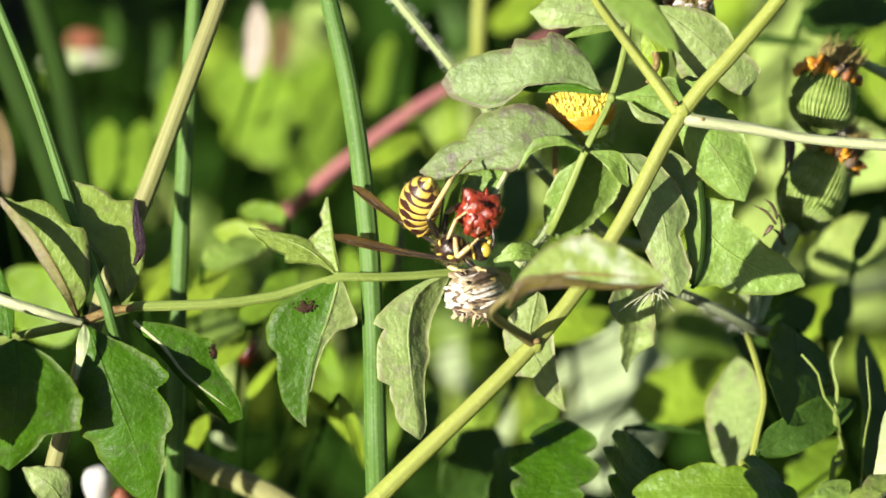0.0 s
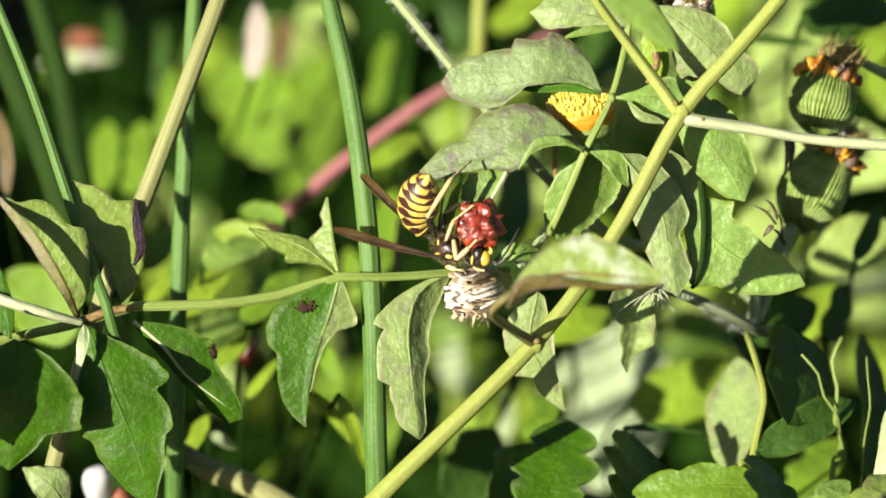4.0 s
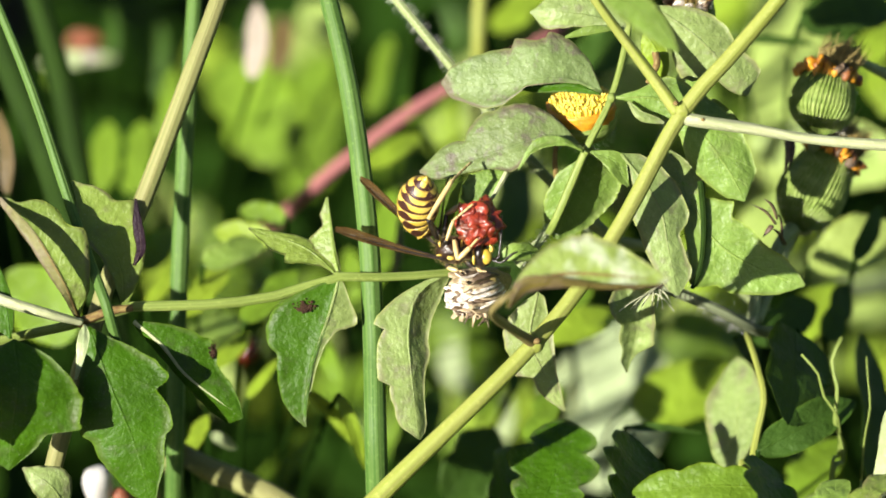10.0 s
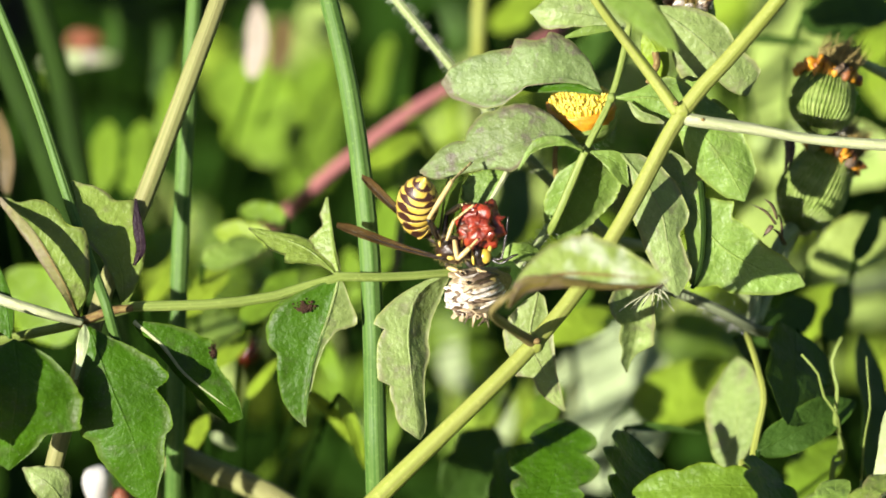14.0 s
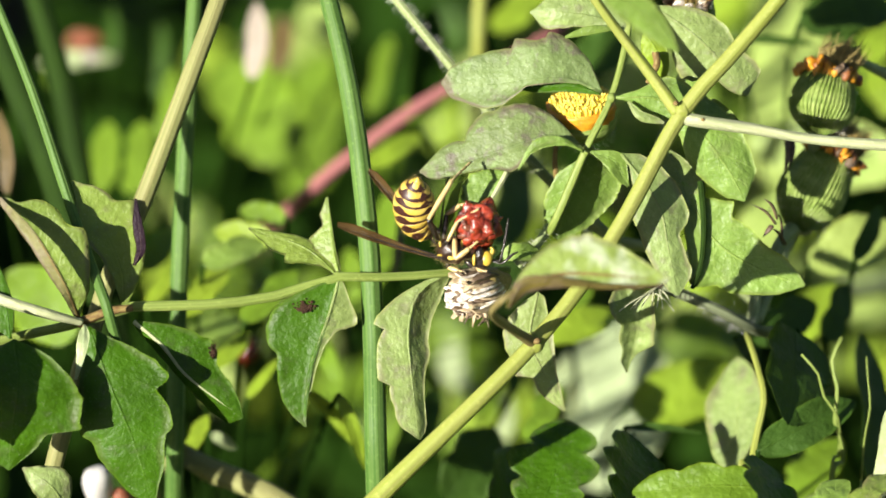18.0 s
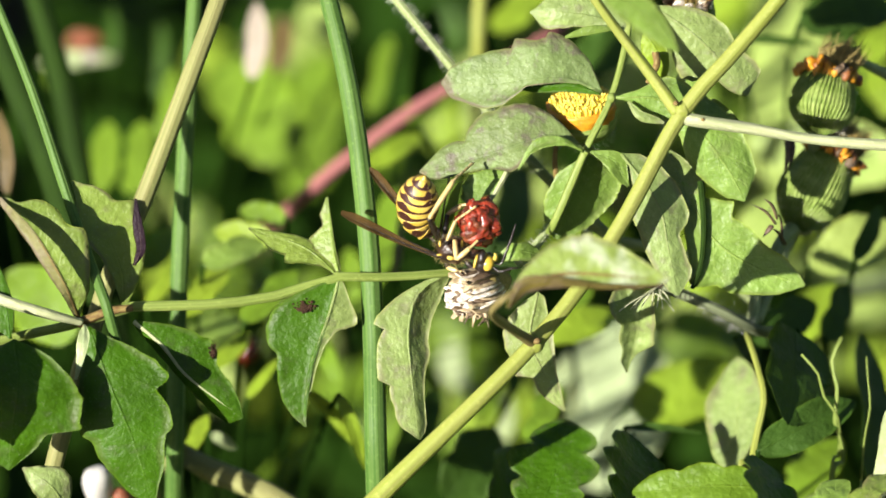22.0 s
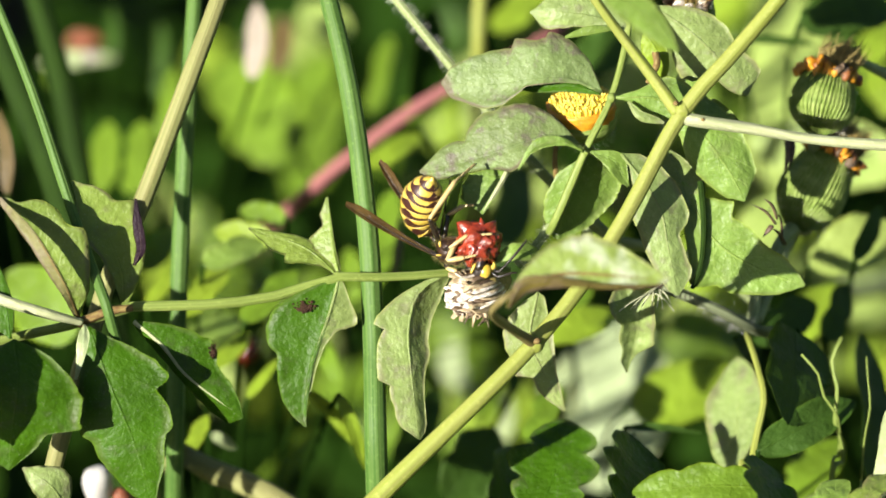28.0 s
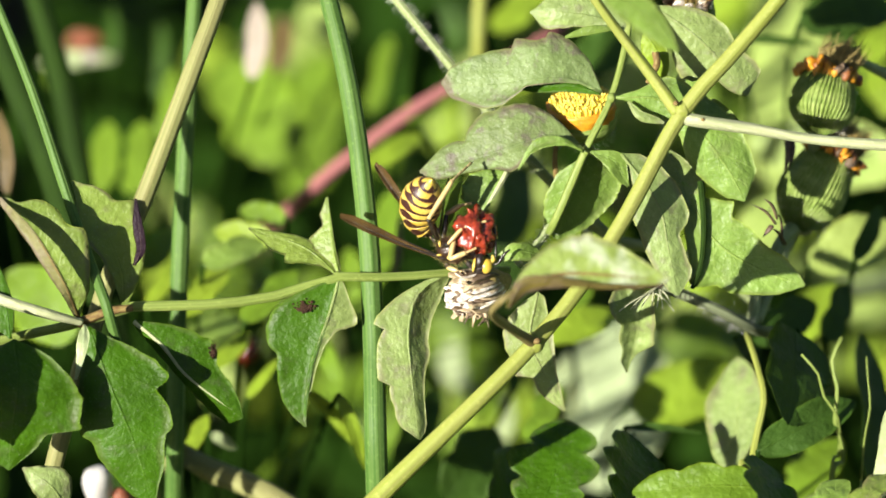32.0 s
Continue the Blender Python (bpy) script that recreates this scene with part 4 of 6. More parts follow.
HS3 = [(7.9, 2.59, 196.48), (9.11, 3.19, 197.53), (10.64, 4.96, 198.6), (12.18, 7.76, 199.44), (13.79, 12.86, 198.28), (18.22, 16.23, 192.12)]
hs3 = stem("stem", flower, HAIRY, HS3, [0.5, 0.5, 0.55, 0.6, 0.6, 0.6], 12, count=50)
hairs(hs3, HS3[:4], 0.5, 160, 0.7, 3)


def frame_of(axis):
    z = np.array(axis, float)
    z /= np.linalg.norm(z)
    x = np.cross((0.3, 1.0, 0.1), z)
    x /= np.linalg.norm(x)
    return np.array((x, np.cross(z, x), z)).T


def head_of(plant, foot, top, radius, label, seed, material=ORANGE, florets=70, bracts=44, withered=True, fluff=420):
    """A flower head: a ribbed green cup of bracts, florets above it and, on an old one, a tuft of brown pappus."""
    rng = np.random.RandomState(seed)
    foot, top = np.array(foot), np.array(top)
    h = np.linalg.norm(top - foot)
    m = frame_of(top - foot)
    prof = [0.3, 0.78, 1.0, 1.0, 0.86, 0.66]
    cup = part("flower_head", tube([foot, foot + (top - foot) * 0.5, top], [radius * p * 1.03 for p in prof], 24, 18), CALYX, plant, label)
    for i in range(bracts):
        a = 2 * np.pi * (i + 0.3 * rng.rand()) / bracts
        d = m @ np.array((np.cos(a), np.sin(a), 0))
        pts = [foot + (top - foot) * t + d * radius * r for t, r in ((0.0, 0.3), (0.18, 0.74), (0.42, 0.99), (0.75, 0.89), (1.03 + 0.1 * rng.rand(), 0.66))]
        w = radius * 0.105
        part("bract", tube(pts, [w * 0.5, w, w * 1.05, w * 0.9, w * 0.2], 6, 10, 0.32), CALYX, cup)
    hairs(cup, [foot, foot + (top - foot) * 0.85], radius * 1.05, 520, 0.5, seed, thin=0.013)
    for i in range(florets):
        a, r = 2.4 * i, math.sqrt((i + 0.5) / florets)
        d = m @ np.array((np.cos(a), np.sin(a), 0))
        p = top + d * radius * 0.92 * r - (top - foot) * 0.03
        if withered:
            r = 0.62 + 0.4 * r
            p = top + d * radius * 0.62 * r - (top - foot) * 0.05
            q = p + m[:, 2] * (0.3 + 0.7 * rng.rand()) + d * 0.4 * r + rng.randn(3) * 0.18
            e = q + d * (0.15 + 0.3 * rng.rand()) - m[:, 2] * (0.5 * rng.rand() - 0.1) + rng.randn(3) * 0.2
            f = e + rng.randn(3) * 0.25 - m[:, 2] * (0.35 * rng.rand()) - d * 0.1
            part("floret", tube([p, q, e, f], [0.3, 0.55, 0.72, 0.35], 8, 9, 0.5, 0.7, i), (material, RUSTY, RUSTY, DRIED_DARK)[rng.randint(4)] if i % 3 else material, cup)
        else:
            q = p + m[:, 2] * (0.75 - 0.25 * r * r + 0.25 * rng.rand()) + d * 0.15 * r + rng.randn(3) * 0.08
            part("floret", tube([p, q, q + (m[:, 2] * 0.16 + d * 0.1)], [0.15, 0.2, 0.22, 0.06], 5, 6), material, cup)
    if not withered:
        ax = top - foot
        part("corolla", tube([foot + ax * 0.42, foot + ax * 0.68, top], [radius * p for p in (0.72, 0.98, 1.06, 1.05)], 28, 10, 1.0, 0.1, seed), ORANGE, cup, "orange ring of outer florets")
    if fluff:
        out = []
        for i in range(fluff):
            a, r = 6.283 * rng.rand(), 0.58 * math.sqrt(rng.rand())
            d = m @ np.array((np.cos(a), np.sin(a), 0))
            p = top + d * radius * r
            q = p + (m[:, 2] * (0.9 + 0.4 * rng.rand()) + d * r * 0.3 + np.array((0.35, 0, 0)) + rng.randn(3) * 0.16) * radius * (0.62 if i % 2 else 0.85)
            out.append(tube([p, (p + q) / 2 + rng.randn(3) * 0.12, q], [0.09, 0.08, 0.03], 3, 5))
        tagged(part("pappus", joined(out), PAPPUS, cup, "tuft of brown pappus bristles"), kind="stuff")
    return cup


head_of(flower, (40.26, 18.41, 203.91), (42.05, 22.49, 208.9), 3.42, "withered flower head with a ribbed green cup and orange florets", 11)
head_of(flower, (38.17, 16.08, 193.5), (42.49, 21.31, 199.43), 3.55, "withered flower head with a ribbed hairy green cup", 12, florets=96)
head_of(flower, (15.2, 12.8, 206.1), (14.8, 13.0, 210.5), 3.5, "open yellow flower head in an orange-rimmed cup", 13, PETAL, 420, 24, False, 0)
stem("flower_stalk", flower, HAIRY, [(38.17, 16.08, 193.5), (36.7, 11.7, 194.3), (35.7, 10.0, 193.3), (34.48, 13.22, 188.89), (33.32, 6.15, 186.65)], [0.9, 0.7, 0.65, 0.65, 0.7], 12, count=60)
stem("flower_stalk", flower, HAIRY, [(40.26, 18.41, 203.91), (40.6, 22.5, 197.0), (39.9, 18.6, 192.2), (38.33, 23.17, 188.13), (33.98, 7.32, 186.67)], [0.8, 0.6, 0.6, 0.6, 0.6], 12, count=60)
stem("flower_stalk", flower, HAIRY, [(15.2, 12.8, 206.1), (16.28, 18.0, 198.88), (15.75, 16.23, 192.12), (16.84, 9.2, 191.94)], [0.9, 0.6, 0.6, 0.6], 12)
head_of(flower, (27.02, 20.86, 216.13), (26.54, 19.24, 219.33), 2.4, "faded flower head with brown and white tips", 14, DRIED, 30, 16, True, 60)
stem("flower_stalk", flower, HAIRY, [(27.02, 20.86, 216.13), (26.52, 25.77, 208.64), (22.78, 26.9, 194.6), (16.89, 10.93, 190.93)], [0.6, 0.5, 0.5, 0.6], 12)


for a, b in (((36.76, 8.93, 195.47), (34.98, 6.38, 199.04)), ((36.51, 9.15, 195.84), (35.81, 8.15, 200.12)), ((35.63, 7.46, 198.91), (32.99, 6.72, 201.63)), ((35.81, 7.76, 199.44), (34.32, 7.02, 202.16)), ((35.22, 6.44, 199.15), (34.25, 5.83, 198.1)), ((37.38, 18.97, 202.85), (37.02, 17.07, 199.56)), ((37.9, 19.28, 202.39), (37.53, 17.75, 199.74))):
    part("withered_bract", tube([a, (np.array(a) + b) / 2 + (0.2, 0, 0.3), b], [0.35, 0.3, 0.05], 6, 9, 0.5), DRIED_DARK, flower, "dark shrivelled bract")


stem("flower_stalk", flower, HAIRY, [(50.5, 28.06, 204.6), (48.38, 26.86, 206.51), (45.91, 25.71, 208.53), (43.64, 24.57, 210.55)], [0.6, 0.6, 0.5, 0.3], 10)


# ---- dried seed head on which the wasp sits ----
def seed_head():
    rng = np.random.RandomState(5)
    a, b = np.array((6.88, 1.87, 195.23)), np.array((1.44, -3.53, 195.88))
    m = frame_of(b - a)
    ln = np.linalg.norm(b - a)
    core = part("seed_head", tube([a, (a + b) / 2, a + (b - a) * 0.8], [0.7, 1.9, 2.3, 1.2], 14, 12, 1.0, 0.15, 3), PAPPUS, flower, "dried straw-white seed head of papery scales")
    for i in range(125):
        an, r = 2.4 * i, math.sqrt((i + 0.5) / 125)
        d = m @ np.array((np.cos(an), np.sin(an), 0))
        out = 2.3 * r
        tip = a + (b - a) * (0.98 - 0.2 * r ** 3 + 0.1 * rng.rand()) + d * out + rng.randn(3) * 0.2
        mid = a + (b - a) * (0.5 + 0.1 * rng.rand()) + d * (out * 0.96 + 0.1) + rng.randn(3) * 0.16
        st = a + (b - a) * 0.1 + d * 0.8 * r
        part("scale", tube([st, mid, tip, tip + d * 0.3 * rng.randn() + m[:, 2] * 0.12], [0.14, 0.5, 0.7, 0.3], 7, 9, 0.3, 0.3, i), (STRAW if r > 0.72 and rng.rand() < 0.65 else DRIED) if rng.rand() < 0.9 else DRIED_DARK, core)
    for i in range(14):
        st = np.array((3.72, -3.12, 194.6)) + rng.randn(3) * 0.3
        tip = np.array((3.7, -4.1, 193.45)) + np.array((0.2 * i - 1.2, 0, 0)) + rng.randn(3) * 0.45
        part("scale", tube([st, (st + tip) / 2 + np.array((0.25, 0, 0)) + rng.randn(3) * 0.25, tip], [0.14, 0.24, 0.05], 6, 8, 0.3, 0.3, i), STRAW if i % 4 else DRIED_DARK, core)
    return core


seed_head()
rng = np.random.RandomState(8)
for i in range(9):
    a = np.array((22.99, 1.32, 194.29)) + rng.randn(3) * 0.25
    b = np.array((19.01, -1.4, 193.58)) + np.array((i * 0.75, 0.1 * i, -0.16 * abs(i - 4) ** 1.0)) + rng.randn(3) * 0.2
    part("style_hair", tube([a, (a + b) / 2 + (0, 0, 0.45), b], [0.09, 0.08, 0.05], 5, 8), STYLE, climber, "cream feathery style")


# ---- plants farther back ----
def herb(at, label):
    return thing("wild_herb", at, label, "plant", "low plants behind")


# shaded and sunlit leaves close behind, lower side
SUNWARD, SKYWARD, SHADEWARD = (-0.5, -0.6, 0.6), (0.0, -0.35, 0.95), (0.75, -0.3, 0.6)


def herb_leaf(plant, material, base, mid, tip, wide, face, lobes=0, deep=0.0):
    """A broad leaf from its base to its tip, its upper side turned towards face, with rounded lobes along both edges."""
    s = np.linspace(0, 1, 34)
    edge = wide * np.sin(np.pi * s ** 0.8) ** (0.45 if lobes else 0.62)
    if lobes:
        edge *= 1 - deep + deep * np.sqrt(np.abs(np.sin(np.pi * (lobes * s + 0.12))))
    side = np.cross(np.array(tip) - np.array(base), face)
    side /= np.linalg.norm(side)
    # stalks get the deep-shade colour so that they stay dark
    leaf(plant, material, [base, mid, tip], side, -side, list(edge), list(edge * (1 + 0.12 * np.sin(7 * s + wide))), 0.12, fine=True, stalk=True, rim=LEAF_DEEP_SHADE)


left = herb((-56, 265, 0), "herb with narrow bright and shaded green leaves")
herb_leaf(left, LEAF_RUST, (-47.5, 127.4, 156.6), (-45.2, 127.3, 157.0), (-43.2, 127.5, 156.9), 1.21, SUNWARD)
herb_leaf(left, LEAF_PALE, (-49.9, 115.5, 160.0), (-45.0, 115.3, 160.8), (-40.7, 115.8, 160.6), 1.05, SUNWARD)
herb_leaf(left, LEAF_DRY, (-43.8, 101.7, 168.1), (-42.8, 101.7, 168.4), (-41.9, 101.9, 168.5), 0.83, SUNWARD)
herb_leaf(left, LEAF_FRESH, (-40.7, 77.0, 163.0), (-40.2, 81.5, 165.8), (-40.3, 86.6, 167.7), 2.29, SUNWARD, 2, 0.25)
herb_leaf(left, LEAF_FRESH, (-36.7, 72.7, 165.5), (-36.0, 77.1, 168.2), (-36.0, 82.3, 170.1), 2.14, SUNWARD, 3, 0.3)
herb_leaf(left, LEAF_FRESH, (-33.9, 86.0, 164.5), (-33.0, 90.2, 168.0), (-32.7, 95.1, 170.4), 1.63, SUNWARD, 2, 0.3)
herb_leaf(left, LEAF_DRY, (-22.2, 72.3, 181.3), (-21.8, 76.0, 184.7), (-21.9, 80.3, 187.1), 1.65, SUNWARD)
herb_leaf(left, LEAF_BROWN, (-20.1, 99.9, 167.4), (-19.7, 103.0, 169.7), (-19.6, 106.7, 171.2), 1.86, SUNWARD)
herb_leaf(left, LEAF_LIGHT, (-11.8, 109.9, 166.4), (-14.5, 112.4, 167.6), (-17.8, 115.5, 168.1), 2.51, SKYWARD)
herb_leaf(left, LEAF_FRESH, (-49.3, 123.0, 152.5), (-48.6, 126.0, 154.3), (-48.4, 129.4, 155.5), 1.14, SKYWARD)
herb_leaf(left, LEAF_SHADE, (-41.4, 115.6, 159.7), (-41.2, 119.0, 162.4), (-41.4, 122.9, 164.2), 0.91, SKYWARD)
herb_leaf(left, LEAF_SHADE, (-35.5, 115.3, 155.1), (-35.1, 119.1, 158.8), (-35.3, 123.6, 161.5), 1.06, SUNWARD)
herb_leaf(left, LEAF_BROWN, (-48.9, 37.8, 185.2), (-49.1, 41.1, 189.1), (-50.1, 45.2, 192.0), 0.95, SUNWARD)
herb_leaf(left, LEAF_FRESH, (-41.7, 33.0, 169.2), (-45.2, 37.1, 171.6), (-49.5, 42.0, 172.8), 3.96, SUNWARD)

mid = herb((-2, 265, 0), "herb with broad lobed mid-green leaves half in shade")
herb_leaf(mid, LEAF_FRESH, (-18.1, 106.9, 152.5), (-23.1, 115.0, 154.3), (-29.1, 124.3, 154.6), 5.6, SUNWARD, 3, 0.3)
herb_leaf(mid, LEAF_FRESH, (-18.1, 163.2, 113.7), (-17.2, 174.5, 119.6), (-17.6, 187.3, 123.4), 5.46, SUNWARD, 3, 0.35)
herb_leaf(mid, LEAF_FRESH, (-8.6, 103.3, 159.7), (-7.3, 107.9, 162.8), (-6.6, 113.3, 165.0), 1.8, SUNWARD, 2, 0.3)
herb_leaf(mid, LEAF_SPRING, (-8.8, 58.5, 176.9), (-5.4, 61.0, 178.1), (-2.6, 64.0, 178.5), 1.7, SUNWARD)
herb_leaf(mid, LEAF_FRESH, (-8.5, 56.6, 161.3), (-6.8, 62.8, 165.4), (-5.9, 69.9, 168.2), 2.24, SUNWARD, 2, 0.3)
# dark leaf set where only deep shade lies behind the morsel
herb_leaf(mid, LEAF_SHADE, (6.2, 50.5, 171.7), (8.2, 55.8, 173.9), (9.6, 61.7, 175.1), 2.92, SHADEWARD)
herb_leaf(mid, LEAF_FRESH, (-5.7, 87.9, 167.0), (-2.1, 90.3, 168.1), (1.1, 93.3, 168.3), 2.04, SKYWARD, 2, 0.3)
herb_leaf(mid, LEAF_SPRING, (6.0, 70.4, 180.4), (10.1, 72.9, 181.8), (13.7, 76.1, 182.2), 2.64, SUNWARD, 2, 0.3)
# dark leaf painted as a shadowy hole under the upper leaves
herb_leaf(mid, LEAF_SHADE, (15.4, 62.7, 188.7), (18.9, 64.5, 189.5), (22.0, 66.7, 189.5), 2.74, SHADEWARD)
# paler leaf colour makes up for the sun it does not get
herb_leaf(mid, LEAF_PALE, (49.8, 124.6, 123.8), (54.9, 126.4, 124.0), (59.5, 128.8, 123.2), 3.19, SUNWARD)
herb_leaf(mid, LEAF_BROWN, (-5.5, 38.6, 174.1), (-5.1, 41.8, 176.4), (-5.0, 45.4, 177.9), 0.7, SHADEWARD)

low_l = herb((-30, 188, 0), "herb with lobed green leaves partly in shade")
herb_leaf(low_l, LEAF_FRESH, (-17.8, 40.8, 180.5), (-20.3, 42.6, 180.2), (-23.1, 44.7, 179.3), 1.28, SUNWARD, 2, 0.3)
herb_leaf(low_l, LEAF_SPRING, (-19.3, 37.0, 179.8), (-22.4, 38.3, 179.9), (-25.8, 40.1, 179.3), 1.53, SUNWARD, 2, 0.3)
herb_leaf(low_l, LEAF_MID, (-26.6, 27.5, 182.0), (-23.2, 29.2, 182.8), (-20.1, 31.3, 182.7), 2.01, SUNWARD, 2, 0.25)
herb_leaf(low_l, LEAF_SPRING, (-29.0, 27.4, 175.5), (-26.4, 30.4, 177.5), (-24.4, 33.9, 178.7), 2.15, SUNWARD, 2, 0.3)
herb_leaf(low_l, LEAF_SPRING, (-33.1, 31.2, 174.4), (-31.4, 33.9, 175.8), (-30.1, 37.0, 176.5), 1.27, SUNWARD)
herb_leaf(low_l, LEAF_MID, (-29.0, 41.4, 164.3), (-25.8, 43.0, 164.8), (-23.0, 45.1, 164.7), 1.81, SUNWARD, 2, 0.3)
herb_leaf(low_l, LEAF_FRESH, (-22.1, 28.0, 174.4), (-19.0, 31.3, 176.1), (-16.5, 35.1, 176.9), 2.02, SUNWARD, 2, 0.3)
herb_leaf(low_l, LEAF_SPRING, (-25.9, 27.0, 168.8), (-23.7, 29.5, 169.8), (-21.9, 32.5, 170.3), 1.52, SUNWARD)
herb_leaf(low_l, LEAF_SPRING, (-21.8, 21.7, 168.2), (-20.0, 23.9, 169.7), (-18.5, 26.5, 170.5), 0.82, SUNWARD)
herb_leaf(low_l, LEAF_SPRING, (-28.3, 12.7, 166.1), (-27.2, 15.4, 167.3), (-26.3, 18.5, 168.0), 1.37, SUNWARD, 2, 0.3)
herb_leaf(low_l, LEAF_PALE, (-25.9, 19.2, 165.1), (-24.4, 19.5, 164.1), (-23.1, 20.1, 162.6), 0.69, SUNWARD)
herb_leaf(low_l, LEAF_SPRING, (-14.9, 17.2, 172.1), (-11.7, 16.9, 168.6), (-9.0, 17.2, 164.0), 0.94, SUNWARD)
herb_leaf(low_l, LEAF_FRESH, (-14.5, 40.6, 164.7), (-12.9, 37.2, 163.6), (-11.8, 34.3, 161.8), 1.29, SUNWARD)
herb_leaf(low_l, LEAF_SPRING, (-11.4, 9.3, 176.2), (-9.7, 8.3, 172.4), (-8.6, 7.9, 167.6), 0.86, SKYWARD)
herb_leaf(low_l, LEAF_FRESH, (-9.5, 58.9, 156.9), (-10.2, 62.8, 159.5), (-11.3, 67.2, 161.3), 1.72, SUNWARD)
herb_leaf(low_l, LEAF_FRESH, (-34.6, 47.0, 170.3), (-32.5, 49.7, 171.6), (-30.9, 52.8, 172.2), 1.68, SHADEWARD)
herb_leaf(low_l, LEAF_FRESH, (5.3, 82.1, 128.3), (4.8, 89.2, 132.0), (3.6, 97.2, 134.3), 2.35, SUNWARD, 2, 0.3)
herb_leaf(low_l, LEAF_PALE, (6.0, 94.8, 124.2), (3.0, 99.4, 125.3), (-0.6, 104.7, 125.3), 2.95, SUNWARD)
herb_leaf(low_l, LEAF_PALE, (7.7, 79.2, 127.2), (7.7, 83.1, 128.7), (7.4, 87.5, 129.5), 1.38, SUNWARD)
herb_leaf(low_l, LEAF_FRESH, (9.9, 23.4, 161.7), (11.6, 27.3, 163.3), (12.8, 31.7, 164.1), 2.16, SUNWARD, 2, 0.3)
herb_leaf(low_l, LEAF_FRESH, (-22.9, 71.5, 123.9), (-18.8, 74.9, 127.1), (-15.4, 79.1, 129.0), 1.78, SHADEWARD, 2, 0.3)
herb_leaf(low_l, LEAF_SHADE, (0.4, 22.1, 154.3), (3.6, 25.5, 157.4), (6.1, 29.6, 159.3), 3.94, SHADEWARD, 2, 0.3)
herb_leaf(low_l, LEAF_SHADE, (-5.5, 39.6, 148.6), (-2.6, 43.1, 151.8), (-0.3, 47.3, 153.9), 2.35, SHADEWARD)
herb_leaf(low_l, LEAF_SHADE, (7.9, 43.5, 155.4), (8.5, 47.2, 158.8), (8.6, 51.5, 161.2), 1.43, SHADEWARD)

pale = herb((27, 233, 0), "herb with broad pale sunlit leaves")
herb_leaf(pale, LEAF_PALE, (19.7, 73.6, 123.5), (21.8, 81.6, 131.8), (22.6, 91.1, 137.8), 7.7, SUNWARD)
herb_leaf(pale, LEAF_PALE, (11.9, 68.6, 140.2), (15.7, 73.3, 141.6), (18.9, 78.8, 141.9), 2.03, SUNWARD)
herb_leaf(pale, LEAF_SPRING, (21.5, 39.5, 156.3), (29.6, 41.3, 157.3), (36.9, 44.3, 156.5), 4.02, SUNWARD, 2, 0.2)
herb_leaf(pale, LEAF_SPRING, (10.9, 32.9, 169.3), (15.7, 35.0, 170.0), (19.9, 37.8, 169.7), 2.3, SUNWARD)
# narrow dark leaf in place of a stalk's shadow band
herb_leaf(pale, LEAF_SHADE, (20.2, 10.8, 171.2), (24.5, 10.3, 171.4), (28.3, 10.4, 170.7), 0.56, SKYWARD)
herb_leaf(pale, LEAF_FRESH, (27.1, 63.7, 153.3), (32.5, 63.9, 152.0), (37.3, 64.9, 149.4), 2.4, SHADEWARD, 2, 0.3)
herb_leaf(pale, LEAF_FRESH, (14.5, 36.9, 169.9), (15.6, 39.9, 170.5), (16.5, 43.1, 170.7), 1.54, SUNWARD)

top_r = herb((63, 265, 0), "herb with broad bright green leaves in full sun")
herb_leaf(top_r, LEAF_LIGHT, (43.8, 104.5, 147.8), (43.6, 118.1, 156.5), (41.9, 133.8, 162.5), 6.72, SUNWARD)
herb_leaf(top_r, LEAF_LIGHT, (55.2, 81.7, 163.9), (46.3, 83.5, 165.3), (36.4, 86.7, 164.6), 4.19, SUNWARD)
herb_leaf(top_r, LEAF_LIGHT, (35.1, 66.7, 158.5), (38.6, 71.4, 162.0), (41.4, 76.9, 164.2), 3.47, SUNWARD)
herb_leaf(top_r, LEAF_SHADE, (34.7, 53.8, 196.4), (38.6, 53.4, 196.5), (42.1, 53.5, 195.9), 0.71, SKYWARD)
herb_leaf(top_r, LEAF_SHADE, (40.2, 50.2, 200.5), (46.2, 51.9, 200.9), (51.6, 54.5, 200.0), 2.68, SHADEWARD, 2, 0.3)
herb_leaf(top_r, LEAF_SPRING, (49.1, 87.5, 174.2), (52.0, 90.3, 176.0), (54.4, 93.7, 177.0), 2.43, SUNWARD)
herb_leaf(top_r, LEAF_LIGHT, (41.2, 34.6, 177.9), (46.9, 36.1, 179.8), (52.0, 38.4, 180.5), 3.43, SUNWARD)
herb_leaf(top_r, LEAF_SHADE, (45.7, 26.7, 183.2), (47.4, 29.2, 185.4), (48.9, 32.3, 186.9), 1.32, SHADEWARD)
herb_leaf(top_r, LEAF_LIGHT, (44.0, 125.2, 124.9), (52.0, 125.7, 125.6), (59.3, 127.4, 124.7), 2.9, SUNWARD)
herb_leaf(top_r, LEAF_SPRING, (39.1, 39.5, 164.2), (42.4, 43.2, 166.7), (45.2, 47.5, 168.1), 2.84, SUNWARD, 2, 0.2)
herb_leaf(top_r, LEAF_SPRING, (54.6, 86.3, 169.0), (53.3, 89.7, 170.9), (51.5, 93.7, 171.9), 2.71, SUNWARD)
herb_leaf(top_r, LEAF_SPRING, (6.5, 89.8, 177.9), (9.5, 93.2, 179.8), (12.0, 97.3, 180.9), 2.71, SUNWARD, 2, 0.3)
